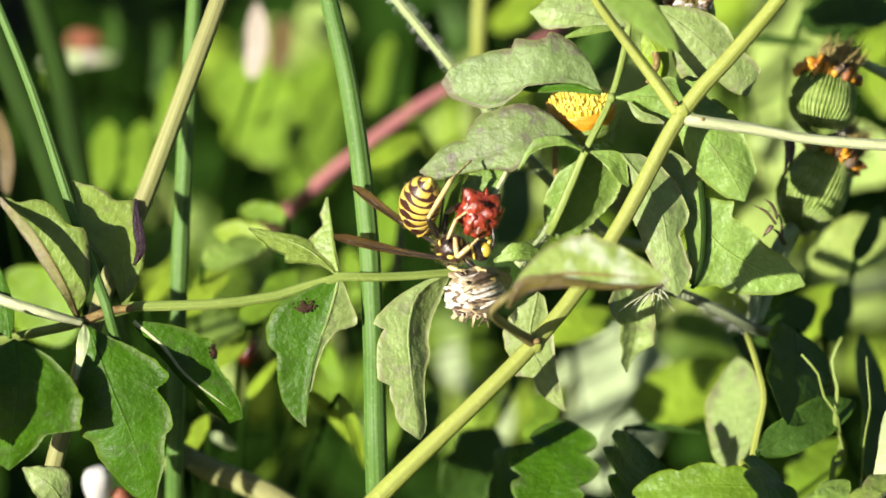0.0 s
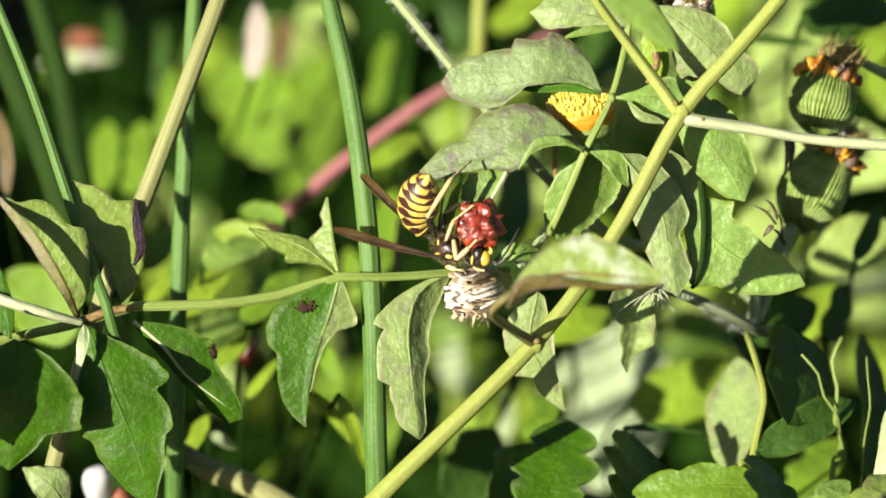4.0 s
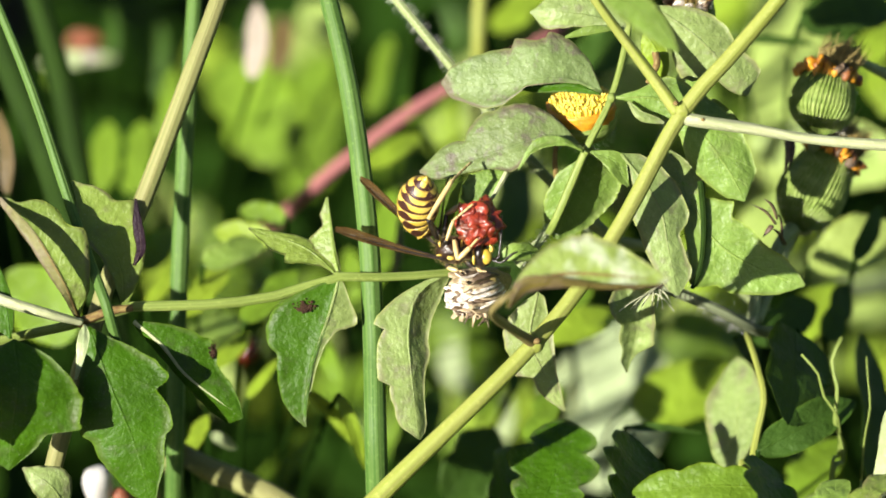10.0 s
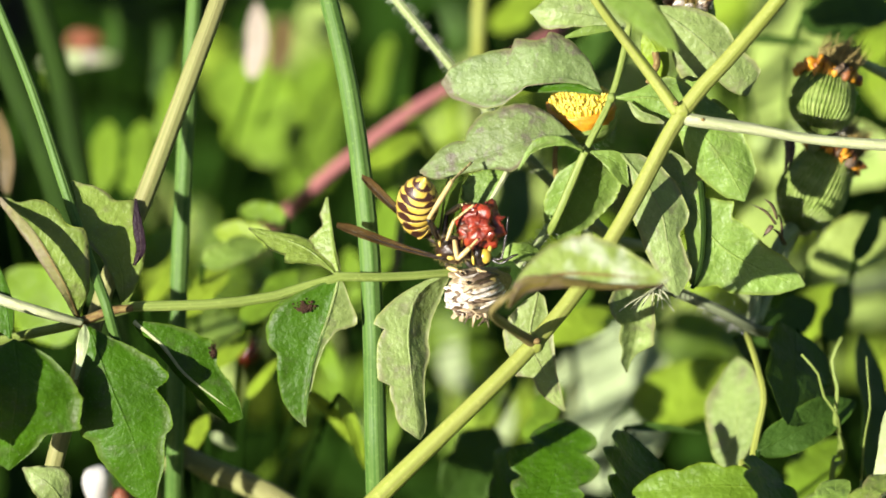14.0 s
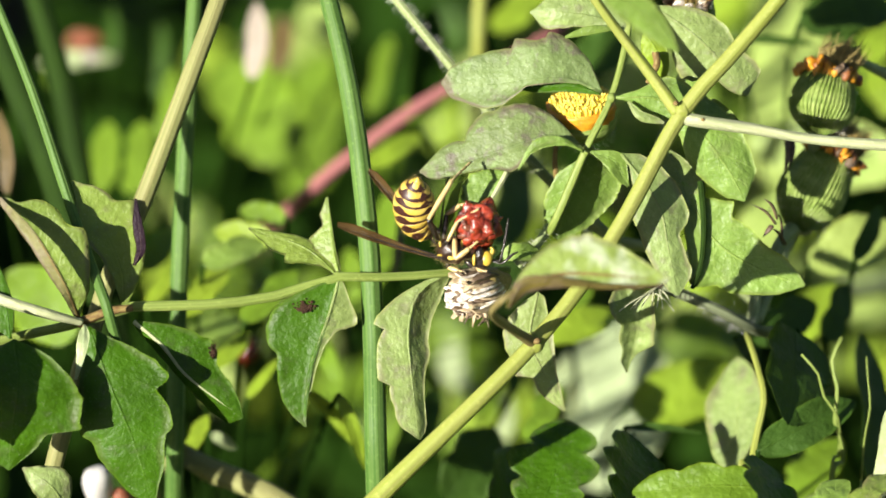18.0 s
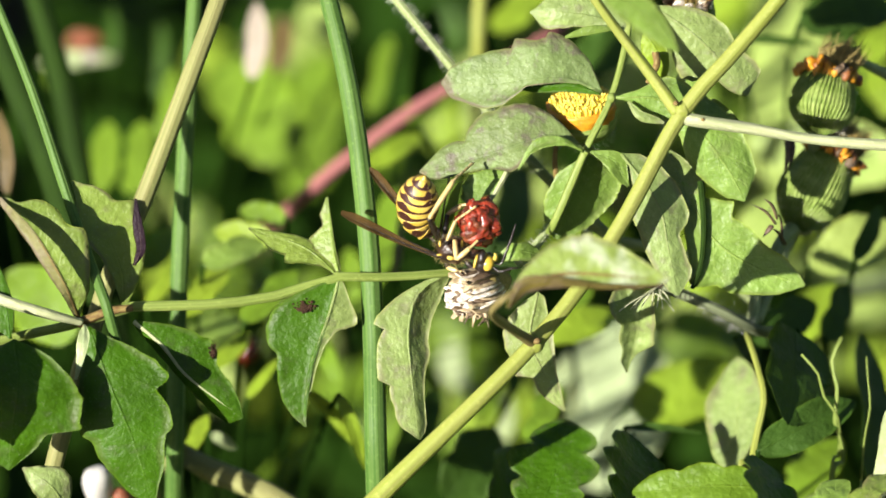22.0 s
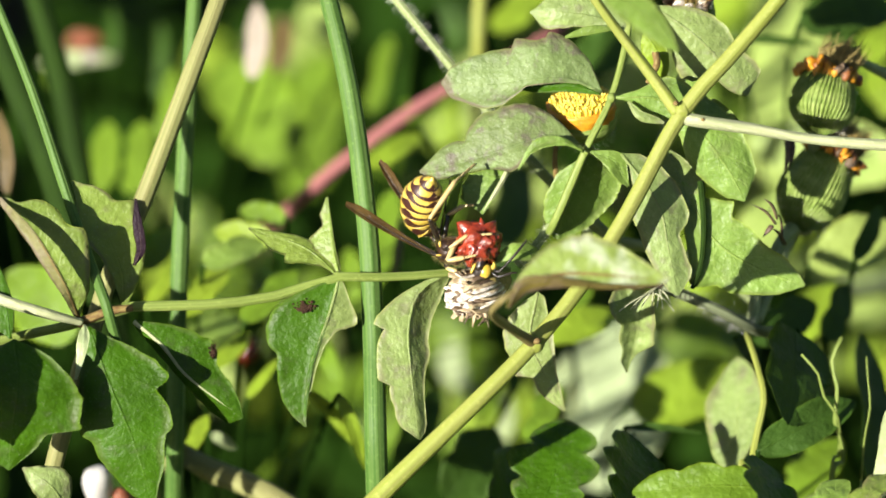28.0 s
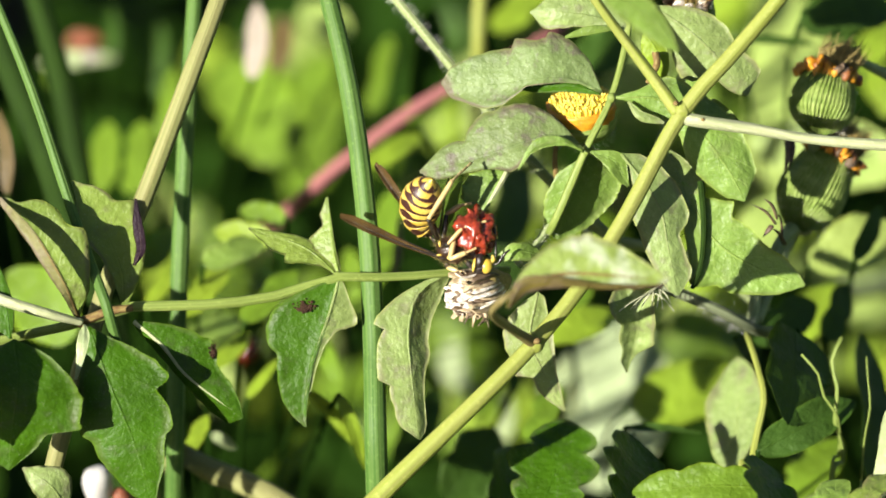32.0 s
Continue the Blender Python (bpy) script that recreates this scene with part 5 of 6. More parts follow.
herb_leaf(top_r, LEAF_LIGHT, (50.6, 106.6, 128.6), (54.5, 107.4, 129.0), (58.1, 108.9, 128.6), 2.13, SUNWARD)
# four near-black leaves painted as shaded gaps between the plants
herb_leaf(top_r, LEAF_DEEP_SHADE, (-28.9, 143.7, 118.8), (-25.8, 150.6, 122.4), (-23.6, 158.5, 124.6), 5.49, SHADEWARD, 2, 0.2)
herb_leaf(top_r, LEAF_DEEP_SHADE, (-19.6, 147.4, 119.3), (-21.4, 151.1, 120.4), (-23.5, 155.2, 120.9), 2.98, SHADEWARD)
herb_leaf(top_r, LEAF_DEEP_SHADE, (-36.0, 129.6, 124.4), (-36.1, 133.7, 127.6), (-36.8, 138.5, 129.9), 2.19, SHADEWARD)
herb_leaf(top_r, LEAF_DEEP_SHADE, (-3.3, 80.7, 171.7), (-1.8, 85.6, 176.8), (-1.1, 91.5, 180.5), 3.23, SHADEWARD, 2, 0.2)

side = herb((79, 174, 0), "herb with green leaves coloured dark as in shade, some edges sunlit")
herb_leaf(side, LEAF_GREY, (31.4, 5.4, 169.1), (32.3, 11.0, 173.3), (32.5, 17.5, 176.1), 3.58, SUNWARD)
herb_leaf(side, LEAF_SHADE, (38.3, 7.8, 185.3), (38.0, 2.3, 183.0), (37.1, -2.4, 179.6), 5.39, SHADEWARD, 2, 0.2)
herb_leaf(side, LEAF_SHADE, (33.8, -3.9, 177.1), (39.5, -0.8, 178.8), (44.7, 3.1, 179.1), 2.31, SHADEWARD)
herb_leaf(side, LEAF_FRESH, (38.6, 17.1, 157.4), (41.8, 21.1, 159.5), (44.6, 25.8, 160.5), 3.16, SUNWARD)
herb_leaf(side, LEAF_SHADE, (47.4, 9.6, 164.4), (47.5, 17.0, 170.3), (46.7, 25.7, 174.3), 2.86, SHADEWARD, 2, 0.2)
# dark leaf covers a patch darkened only by a leaf's shadow
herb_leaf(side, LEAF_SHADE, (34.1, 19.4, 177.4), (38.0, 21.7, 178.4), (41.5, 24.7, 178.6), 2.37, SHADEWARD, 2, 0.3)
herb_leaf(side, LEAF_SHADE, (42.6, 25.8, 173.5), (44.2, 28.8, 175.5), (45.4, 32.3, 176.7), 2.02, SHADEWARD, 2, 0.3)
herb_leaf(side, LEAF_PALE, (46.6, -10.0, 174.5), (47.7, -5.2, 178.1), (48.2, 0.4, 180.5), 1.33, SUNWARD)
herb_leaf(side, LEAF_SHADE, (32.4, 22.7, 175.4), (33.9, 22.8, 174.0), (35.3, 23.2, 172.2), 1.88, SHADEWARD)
herb_leaf(side, LEAF_SPRING, (49.0, 23.9, 167.3), (50.7, 27.5, 169.5), (51.9, 31.6, 170.8), 1.9, SUNWARD)

low = herb((22, 174, 0), "low herb with rounded dark green lobed leaves")
herb_leaf(low, LEAF_DARK, (10.4, -6.7, 171.0), (12.3, -1.1, 173.9), (13.6, 5.2, 175.6), 4.86, SKYWARD, 3, 0.5)
herb_leaf(low, LEAF_DARK, (5.9, 1.0, 164.6), (7.0, 5.4, 167.3), (7.5, 10.5, 168.9), 3.08, SHADEWARD, 2, 0.3)
herb_leaf(low, LEAF_DARK, (20.3, -10.9, 172.9), (20.5, -6.0, 175.6), (20.2, -0.4, 177.2), 5.74, SHADEWARD, 3, 0.5)
herb_leaf(low, LEAF_FRESH, (33.6, -18.5, 181.8), (27.1, -19.1, 182.3), (19.9, -18.8, 181.3), 2.5, SUNWARD, 3, 0.35)
herb_leaf(low, LEAF_DARK, (35.0, -22.2, 179.4), (34.2, -18.5, 181.7), (32.9, -14.3, 183.1), 4.15, SHADEWARD, 3, 0.45)
herb_leaf(low, LEAF_MID, (37.9, -19.4, 178.3), (40.5, -16.9, 179.4), (42.9, -13.9, 179.7), 2.02, SUNWARD, 2, 0.3)
herb_leaf(low, LEAF_PURPLE, (42.8, -23.8, 182.5), (45.0, -21.5, 183.3), (46.9, -18.7, 183.4), 1.77, SUNWARD, 2, 0.3)
# bright stalks modelled in place of the sunlit edges of dark leaves
stem("stalk", side, STEM_YELLOW, [(32.9, 7.6, 185.1), (33.9, 2.3, 184.0), (34.5, -1.1, 182.1), (33.8, -2.9, 179.0), (33.2, -3.2, 174.5), (33.1, -2.5, 167.6), (50.0, 60.0, 60.0), (79, 174, 0)], [0.35, 0.5, 0.6, 0.48, 0.42, 0.45, 0.8, 1.0], 8, "yellow-green stalk in place of a sunlit leaf edge", count=200)
stem("stalk", side, STEM_LEAF, [(38.5, 1.3, 186.2), (40.3, 0.2, 184.4), (40.9, -0.1, 181.9), (42.5, -0.4, 179.3), (42.9, 1.1, 174.0), (42.2, 0.5, 164.9), (50.0, 60.0, 60.0), (79, 174, 0)], [0.15, 0.21, 0.2, 0.22, 0.26, 0.3, 0.45, 0.68], 8, "thin yellow-green stalk in place of a sunlit leaf edge", count=200)
stem("stalk", side, STEM_LEAF, [(43.0, 3.9, 186.8), (41.9, 2.6, 184.5), (42.5, 1.1, 181.9), (42.3, 0.3, 178.4), (43.3, 0.8, 173.4), (42.2, 1.9, 163.3), (50.0, 60.0, 60.0), (79, 174, 0)], [0.22, 0.34, 0.22, 0.22, 0.26, 0.3, 0.45, 0.68], 8, "thin yellow-green stalk in place of a sunlit leaf edge", count=200)
stem("stalk", side, STEM_LEAF, [(45.5, 1.1, 186.0), (45.7, -0.3, 183.4), (45.9, -1.5, 181.3), (45.4, -1.7, 177.1), (45.3, -0.7, 170.8), (45.3, -0.1, 163.9), (50.0, 60.0, 60.0), (79, 174, 0)], [0.11, 0.17, 0.2, 0.18, 0.22, 0.22, 0.45, 0.68], 8, "thin yellow-green stalk in place of a sunlit leaf edge", count=200)


# herbs farther back, leaf over leaf
for k, (x0, label) in enumerate(((-48.0, "crowded green herb behind the rushes"), (-16.0, "crowded green herb with lobed leaves behind the wasp"), (16.0, "crowded green herb behind the yellow flower"), (48.0, "crowded green herb behind the withered flower heads"))):
    back = herb((x0, 270.0, 0), label)
    rngb = np.random.RandomState(70 + k)
    for i in range((4, 13, 22, 24)[k]):
        y = 135 + 90 * rngb.rand()
        p = np.array((x0 + 42 * (rngb.rand() - 0.5), y, 150 - 0.45 * (y - 135) - 55 * rngb.rand()))
        a = 6.283 * rngb.rand()
        ln = 7 + 7 * rngb.rand()
        d = np.array((np.cos(a), 0.45 * np.sin(a), 0.8 * np.sin(a))) * ln
        face = np.array(SUNWARD) + rngb.randn(3) * 0.3
        herb_leaf(back, (LEAF_FRESH, LEAF_SHADE, LEAF_FRESH, LEAF_SPRING, LEAF_FRESH, LEAF_LIGHT)[rngb.randint(6)], tuple(p), tuple(p + d * 0.5 + (0, -0.6, 0.8)), tuple(p + d), ln * (0.3 + 0.2 * rngb.rand()), tuple(face), rngb.randint(4), 0.3)
twig = thing("dead_twig", (-39.43, 173.84, 0), "dry straw-coloured bent twig", "twig")
stem("stalk", twig, STEM_TAN, [(-39.43, 173.84, 0), (-30.91, 13.18, 162.84), (-27.71, 12.17, 165.09), (-22.65, 9.79, 164.96), (-16.38, 6.54, 163.33), (-9.01, 8.8, 155.25)], [1.2, 1.3, 1.6, 1.7, 1.6, 1.2], 12)
# white and rust-red things of unknown kind, attached to the twig as buds
part("bud", blob((-38.08, 9.42, 164.31), (1.7, 1.5, 2.6), None, 12, 16, 0.3, 4), SHELL, twig, "white papery thing of unknown kind, set on the twig")
part("twig_fork", tube([(-30.91, 13.18, 162.84), (-34.57, 10.55, 162.28), (-37.83, 8.7, 163.07)], [0.7, 0.5, 0.5], 8, 10), STEM_TAN, twig)
part("bud", blob((-35.52, 9.58, 162.59), (1.1, 1.0, 1.3), None, 10, 12, 0.3, 6), LEAF_RUST, twig, "rust-red bit of unknown kind, set on the twig")
part("berry", blob((-22.98, 59.01, 152.2), (1.5, 1.4, 1.5), None, 12, 14, 0.15, 4), FLESH, low_l, "dull red berry")


# ---- undergrowth: countless leaves and blades down to the soil ----
def undergrowth(name, material, number, seed, label, lo, hi, size):
    rng = np.random.RandomState(seed)
    out = []
    for i in range(number):
        y = lo + (hi - lo) * rng.rand()
        x = (rng.rand() - 0.5) * (150 + 0.35 * (y + 60))
        z = 4 + (70 + 30 * noise.noise(Vector((x / 40, y / 40, seed)))) * rng.rand()
        a = rng.rand() * 6.283
        ln = size * (0.6 + 0.8 * rng.rand())
        d = np.array((np.cos(a), np.sin(a), 0.5 * rng.randn()))
        d /= np.linalg.norm(d)
        s = np.cross(d, (0.3 * rng.randn(), -0.5 + 0.3 * rng.randn(), 1.0))
        s /= np.linalg.norm(s)
        w = ln * (0.2 + 0.2 * rng.rand())
        p = np.array((x, y, z))
        v, f, q, c, n = blade([p, p + d * ln * 0.5 + (0, 0, ln * 0.1), p + d * ln], s, -s, [0.1, w, w * 0.8, 0.1], [0.1, w, w * 0.8, 0.1], 0.1, 0.2, 7, 2, i)
        out.append((v, f, q))
    ob = new(name, mesh_of(name, joined(out), material))
    return tagged(ob, label, "undergrowth", kind="stuff")


# the shade on this ground cover is painted into its leaf colour
undergrowth("undergrowth", LEAF_DEEP_SHADE, 1300, 31, "dense green leaves coloured as in deep shade, covering the soil", 60, 520, 17)
undergrowth("undergrowth", LEAF_SPRING, 70, 32, "dense bright green leaves covering the soil", 80, 260, 17)


# ---- unseen meadow added all round, behind the camera too, to block low sky ----
def meadow(name, material, number, seed, label, tall):
    rng = np.random.RandomState(seed)
    out = []
    while len(out) < number:
        a, r = rng.rand() * 6.283, 260 + 2600 * rng.rand() ** 1.6
        r += max(0, r - 1200) * (1.1 + 0.5 * math.sin(3 * a + 1) + 0.3 * math.sin(7 * a))
        x, y = r * math.sin(a), r * math.cos(a)
        if -60 < y < 640 and abs(x) < 130 + 0.3 * y:
            continue
        h = tall * (0.5 + 0.8 * rng.rand()) * (0.75 if r < 700 else 1.0)
        lean = rng.randn(2) * 0.5 * h
        p = np.array((x, y, -2.0))
        t = p + (lean[0], lean[1], h)
        s = np.cross(t - p, rng.randn(3))
        s /= np.linalg.norm(s)
        w = (3 + 12 * rng.rand() ** 2) * (1 + r / 1500)
        v, f, q, c, n = blade([p, p + (t - p) * 0.55 + (0, 0, h * 0.12), t], s, -s, [w * 0.3, w, w * 0.8, 0.2], [w * 0.3, w, w * 0.8, 0.2], 0.1, 0.2, 6, 1, len(out))
        out.append((v, f, q))
    ob = new(name, mesh_of(name, joined(out), material))
    return tagged(ob, label, "meadow plants", kind="stuff")


meadow("meadow_plants", LEAF_SHADE, 3500, 41, "low meadow herbs and grass added out of view all round", 130)
meadow("meadow_plants", LEAF_SPRING, 2500, 42, "bright green meadow grass added out of view all round", 130)


def shade_bank(name, material, number, seed, label):
    """Knee-high plants, unseen, added on the sunny side to shade the soil behind."""
    rng = np.random.RandomState(seed)
    out = []
    for i in range(number):
        x, y = -125 - 260 * rng.rand(), -190 + 720 * rng.rand()
        h = 60 + 60 * rng.rand()
        p = np.array((x, y, -2.0))
        t = p + (22 * rng.randn(), 22 * rng.randn(), h)
        s = np.cross(t - p, rng.randn(3))
        s /= np.linalg.norm(s)
        w = 5 + 9 * rng.rand()
        v, f, q, c, n = blade([p, p + (t - p) * 0.55 + (0, 0, h * 0.1), t], s, -s, [w * 0.3, w, w * 0.8, 0.2], [w * 0.3, w, w * 0.8, 0.2], 0.1, 0.2, 7, 2, i)
        out.append((v, f, q))
    ob = new(name, mesh_of(name, joined(out), material))
    return tagged(ob, label, "meadow plants", kind="stuff")


shade_bank("meadow_plants", LEAF_SHADE, 900, 51, "dense taller herbs added out of view on the sunny side for shade")


# ---- the wasp; its own space: x to its side, y up along the tilt, z towards the light ----
wasp = new("wasp")
wasp.matrix_basis = pose(0.96 * MM, 0.03 * MM, 0.20005, 60, 0, 0)
wasp.empty_display_size = 0.005
tagged(wasp, "black and yellow striped wasp feeding on a red morsel", "wasp")


def joint(name, at, made, material, label="", parent=None):
    """A part of the wasp, its mesh about its own joint at that place."""
    ob = part(name, made, material, parent or wasp, label, local=True)
    ob.location = Vector(at) * MM
    return ob


thorax = joint("thorax", (0, 0, 0), blob((0.0, -0.15, 0), (1.85, 1.52, 1.65), None, 14, 20, 0.12, 1, 1.2), THORAX, "black hairy thorax with yellow spots")
for p, r in (((-0.15, -1.0, 1.35), (0.42, 0.26, 0.2)), ((-1.35, -0.7, 1.05), (0.34, 0.13, 0.16)), ((-1.3, 0.5, 1.15), (0.16, 0.36, 0.16)), ((1.0, 0.5, 1.42), (0.16, 0.42, 0.12))):
    part("spot", blob(p, r, None, 8, 10), YELLOW, thorax, "yellow spot", local=True)
hr = []
rngw = np.random.RandomState(4)
for _ in range(420):
    d = rngw.randn(3)
    d /= np.linalg.norm(d)
    a = np.array((0.1, -0.15, 0)) + d * (1.85, 1.5, 1.62)
    hr.append(tube([a, a + d * 0.55 + rngw.randn(3) * 0.12], [0.014, 0.006], 3, 3))
tagged(part("thorax_hairs", joined(hr), PAPPUS, thorax, "fine brown hairs", local=True), kind="stuff")

# abdomen: eight overlapping plates from the waist to the tip
abdomen = joint("abdomen", (-1.65, 1.85, 0.0), tube([(0.25, -0.2, 0), (-0.2, 0.1, 0.0), (-0.6, 0.3, 0.1)], [0.35, 0.4, 0.8], 12, 8), BLACK, "yellow abdomen with black bands")
AX = [(-0.35, 0.0, -0.2), (-1.4, 0.6, 0.2), (-1.85, 1.8, 0.9), (-1.8, 3.2, 1.9), (-1.4, 4.6, 3.2), (-0.95, 5.5, 4.2)]
ac = spline(AX, 61)
ar = series([0.65, 1.6, 2.12, 2.15, 1.65, 0.5], np.linspace(0, 1, 61))
for i, (s, e) in enumerate(((0, 9), (8, 17), (15, 25), (23, 33), (31, 41), (39, 48), (46, 54), (52, 60))):
    c, r = ac[s:e + 1], ar[s:e + 1] * (1.0 + 0.009 * i)
    r = r * np.linspace(0.975, 1.025, len(r))
    part("plate", tube(c[::2] if len(c) > 8 else c, list(r), 30, 12), BANDS, abdomen, local=True)
part("sting_tip", tube([ac[-2], ac[-1] + (0.1, 0.25, 0.3)], [0.42, 0.12], 8, 6), YELLOW, abdomen, "pale pointed tip", local=True)

hr = []
for _ in range(300):
    j = rngw.randint(4, 58)
    d = rngw.randn(3)
    d /= np.linalg.norm(d)
    a = ac[j] + d * ar[j]
    hr.append(tube([a, a + d * 0.3 + rngw.randn(3) * 0.1], [0.012, 0.005], 3, 3))
tagged(part("abdomen_hairs", joined(hr), LEGCOL, abdomen, "fine yellowish hairs", local=True), kind="stuff")
part("neck", tube([(1.5, -0.3, 0), (2.4, -0.6, 0.15), (3.2, -0.8, 0.3)], [1.0, 0.6, 0.8], 12, 10), THORAX, thorax, local=True)

# head with eyes, jaws and feelers
head = joint("head", (2.5, -0.7, 0.3), blob((0.55, -0.25, 0), (1.15, 1.15, 1.35), None, 12, 16, 0.06, 2), BLACK, "black head with a yellow face")
part("face", blob((0.95, -0.2, 0.75), (0.72, 0.85, 0.6), None, 10, 12), YELLOW, head, "yellow face plate", local=True)
part("eye", blob((0.2, 0.25, 1.0), (0.5, 0.85, 0.62), None, 10, 12), BLACK, head, "shiny black kidney-shaped eye", local=True)
part("eye", blob((0.9, 0.25, -1.0), (0.5, 0.85, 0.55), None, 10, 12), BLACK, head, local=True)
part("cheek", blob((-0.3, -0.3, 1.02), (0.2, 0.8, 0.36), None, 8, 10), YELLOW, head, "yellow cheek band", local=True)
part("jaw", tube([(1.3, 0.1, 0.6), (1.6, 0.7, 0.7), (1.35, 1.05, 0.8)], [0.3, 0.26, 0.08], 8, 8), YELLOW, head, "yellow jaw", local=True)
part("jaw", tube([(1.3, 0.1, 0.0), (1.7, 0.65, 0.1), (1.45, 1.05, 0.2)], [0.3, 0.26, 0.08], 8, 8), YELLOW, head, local=True)
feeler_a = joint("feeler", (4.2, -1.0, 0.6), tube([(0, 0, 0), (0.9, -0.25, 0.2), (1.25, 0.5, 0.3), (1.75, 2.3, 0.3), (2.15, 4.2, 0.1)], [0.11, 0.1, 0.14, 0.15, 0.1], 8, 22), BLACK, "long black feeler")
feeler_b = joint("feeler", (4.2, -1.2, 0.9), tube([(0, 0, 0), (0.8, -0.4, 0.2), (1.4, -0.2, 0.4), (2.2, 0.35, 0.4), (2.8, 0.55, 0.3)], [0.11, 0.1, 0.14, 0.15, 0.1], 8, 22), BLACK, "long black feeler")


def wing(at, tip, width, label):
    """A lengthwise folded wing with stiff front veins."""
    d = np.array(tip) - np.array(at)
    rib = [np.zeros(3), d * 0.35 + (0, -0.25, 0.1), d * 0.7 + (0, -0.2, 0.15), d]
    v, f, q, c, n = blade(rib, (0.2, 0.9, 0.3), (-0.1, -0.8, 0.5), [0.15] + [width * w for w in (0.2, 0.26, 0.36, 0.5, 0.6, 0.68, 0.72, 0.66)] + [0.35], [0.15] + [width * w for w in (0.2, 0.24, 0.3, 0.36, 0.42, 0.46, 0.48, 0.44)] + [0.3], 0.1, 0.06, 24, 4, 3, 0.03)
    ob = joint("wing", at, (v, f, q), WING, label)
    part("wing_vein", tube(c[::4], [0.16, 0.13, 0.08, 0.03], 6, 16), BLACK, ob, "dark front vein", local=True)
    part("wing_vein", tube([p + (0.0, 0.35 * width * k, 0.1) for p, k in zip(c[::6], (0.1, 0.9, 1.1, 0.7))], [0.09, 0.07, 0.03], 5, 14), BLACK, ob, local=True)
    return ob


wing_a = wing((-0.4, -1.25, 0.9), (-12.3, 2.3, 1.2), 1.05, "smoky amber wing folded lengthwise")
wing_b = wing((-1.5, 0.3, -0.9), (-9.6, 7.6, -0.5), 1.2, "smoky amber wing folded lengthwise")
wing_c = wing((-1.5, 0.9, -0.6), (-0.5, 7.3, -0.6), 1.3, "brown hind wing half spread")


def leg(at, points, radii, label, thigh=BLACK):
    """A jointed leg: thigh, shin, foot with claws, about its own hip."""
    pts = [np.array(p) - np.array(at) for p in points]
    ob = joint("leg", at, tube(pts[0:2], [radii[0] * 0.8, radii[0] * 1.1, radii[0] * 0.8], 8, 10), thigh, label)
    part("shin", tube(pts[1:3], [radii[1] * 0.8, radii[1] * 1.15, radii[1]], 8, 10), LEGCOL, ob, "yellow shin", local=True)
    n = 4
    for i in range(n):
        a, b = pts[2] + (pts[3] - pts[2]) * i / n, pts[2] + (pts[3] - pts[2]) * (i + 0.96) / n
        part("foot_segment", tube([a, b], [radii[2] * 0.8, radii[2] * 1.1], 7, 5), LEGCOL, ob, local=True)
    part("claw", tube([pts[3], pts[3] + (0.25, 0.1, -0.15)], [radii[2] * 0.5, 0.03], 5, 4), BLACK, ob, local=True)
    return ob


leg_hind = leg((-1.6, 1.1, 1.0), [(-1.6, 1.1, 1.0), (-2.5, 3.1, 4.3), (0.05, 7.2, 3.9), (2.05, 9.1, 0.2)], (0.3, 0.25, 0.15), "black and yellow hind leg gripping the leaf")
leg_mid = leg((-0.9, 0.4, 1.3), [(-0.9, 0.4, 1.3), (-0.56, 0.8, 2.4), (0.4, 2.9, 2.6), (2.6, 4.4, 2.3)], (0.25, 0.2, 0.14), "yellow middle leg holding the morsel")
leg_front = leg((0.8, 1.0, 1.4), [(0.25, 0.9, 2.0), (0.55, -1.2, 2.6), (1.9, 0.1, 2.9), (2.7, 0.95, 2.6)], (0.28, 0.26, 0.15), "yellow front leg holding the morsel", LEGCOL)
leg_far = leg((-1.0, 0.6, -1.0), [(-1.0, 0.6, -1.0), (-0.6, 3.6, -0.6), (0.9, 4.6, -0.4), (2.1, 4.8, -0.2)], (0.3, 0.25, 0.16), "leg on the far side")
leg_far2 = leg((1.3, -1.2, -0.6), [(1.3, -1.2, -0.6), (2.4, -2.2, -0.6), (3.0, -2.4, 0.2), (3.6, -2.5, 0.2)], (0.3, 0.25, 0.15), "front leg on the far side, braced on the seed head")
leg_far3 = leg((-0.4, -1.2, -0.8), [(-0.4, -1.2, -0.8), (-0.5, -2.0, -0.9), (0.6, -2.4, -0.3), (1.4, -2.5, -0.2)], (0.3, 0.25, 0.15), "middle leg on the far side, braced on the seed head")

# ---- the red morsel in its jaws ----
morsel = new("morsel")
morsel.matrix_basis = pose(3.9 * MM, 1.5 * MM, 0.2022, 60, 0, 0)
morsel.empty_display_size = 0.003
tagged(morsel, "wet red chewed piece of insect flesh", "prey")
rngm = np.random.RandomState(21)
part("lump", blob((0, -0.1, 0), (2.35, 2.3, 1.75), None, 30, 40, 0.6, 3, 0.9), FLESH, morsel, "wet red lump", local=True)
for i in range(26):
    d = rngm.randn(3)
    d /= np.linalg.norm(d)
    p = d * (1.95, 1.95, 1.45) + np.array((0, -0.1, 0))
    rr = 0.4 + 0.55 * rngm.rand()
    part("lump", blob(p, (rr, rr * 0.8, rr * 0.8), None, 12, 14, 0.9, i + 5, 1.3), FLESH if rngm.rand() < 0.6 else FLESH_DARK, morsel, local=True)
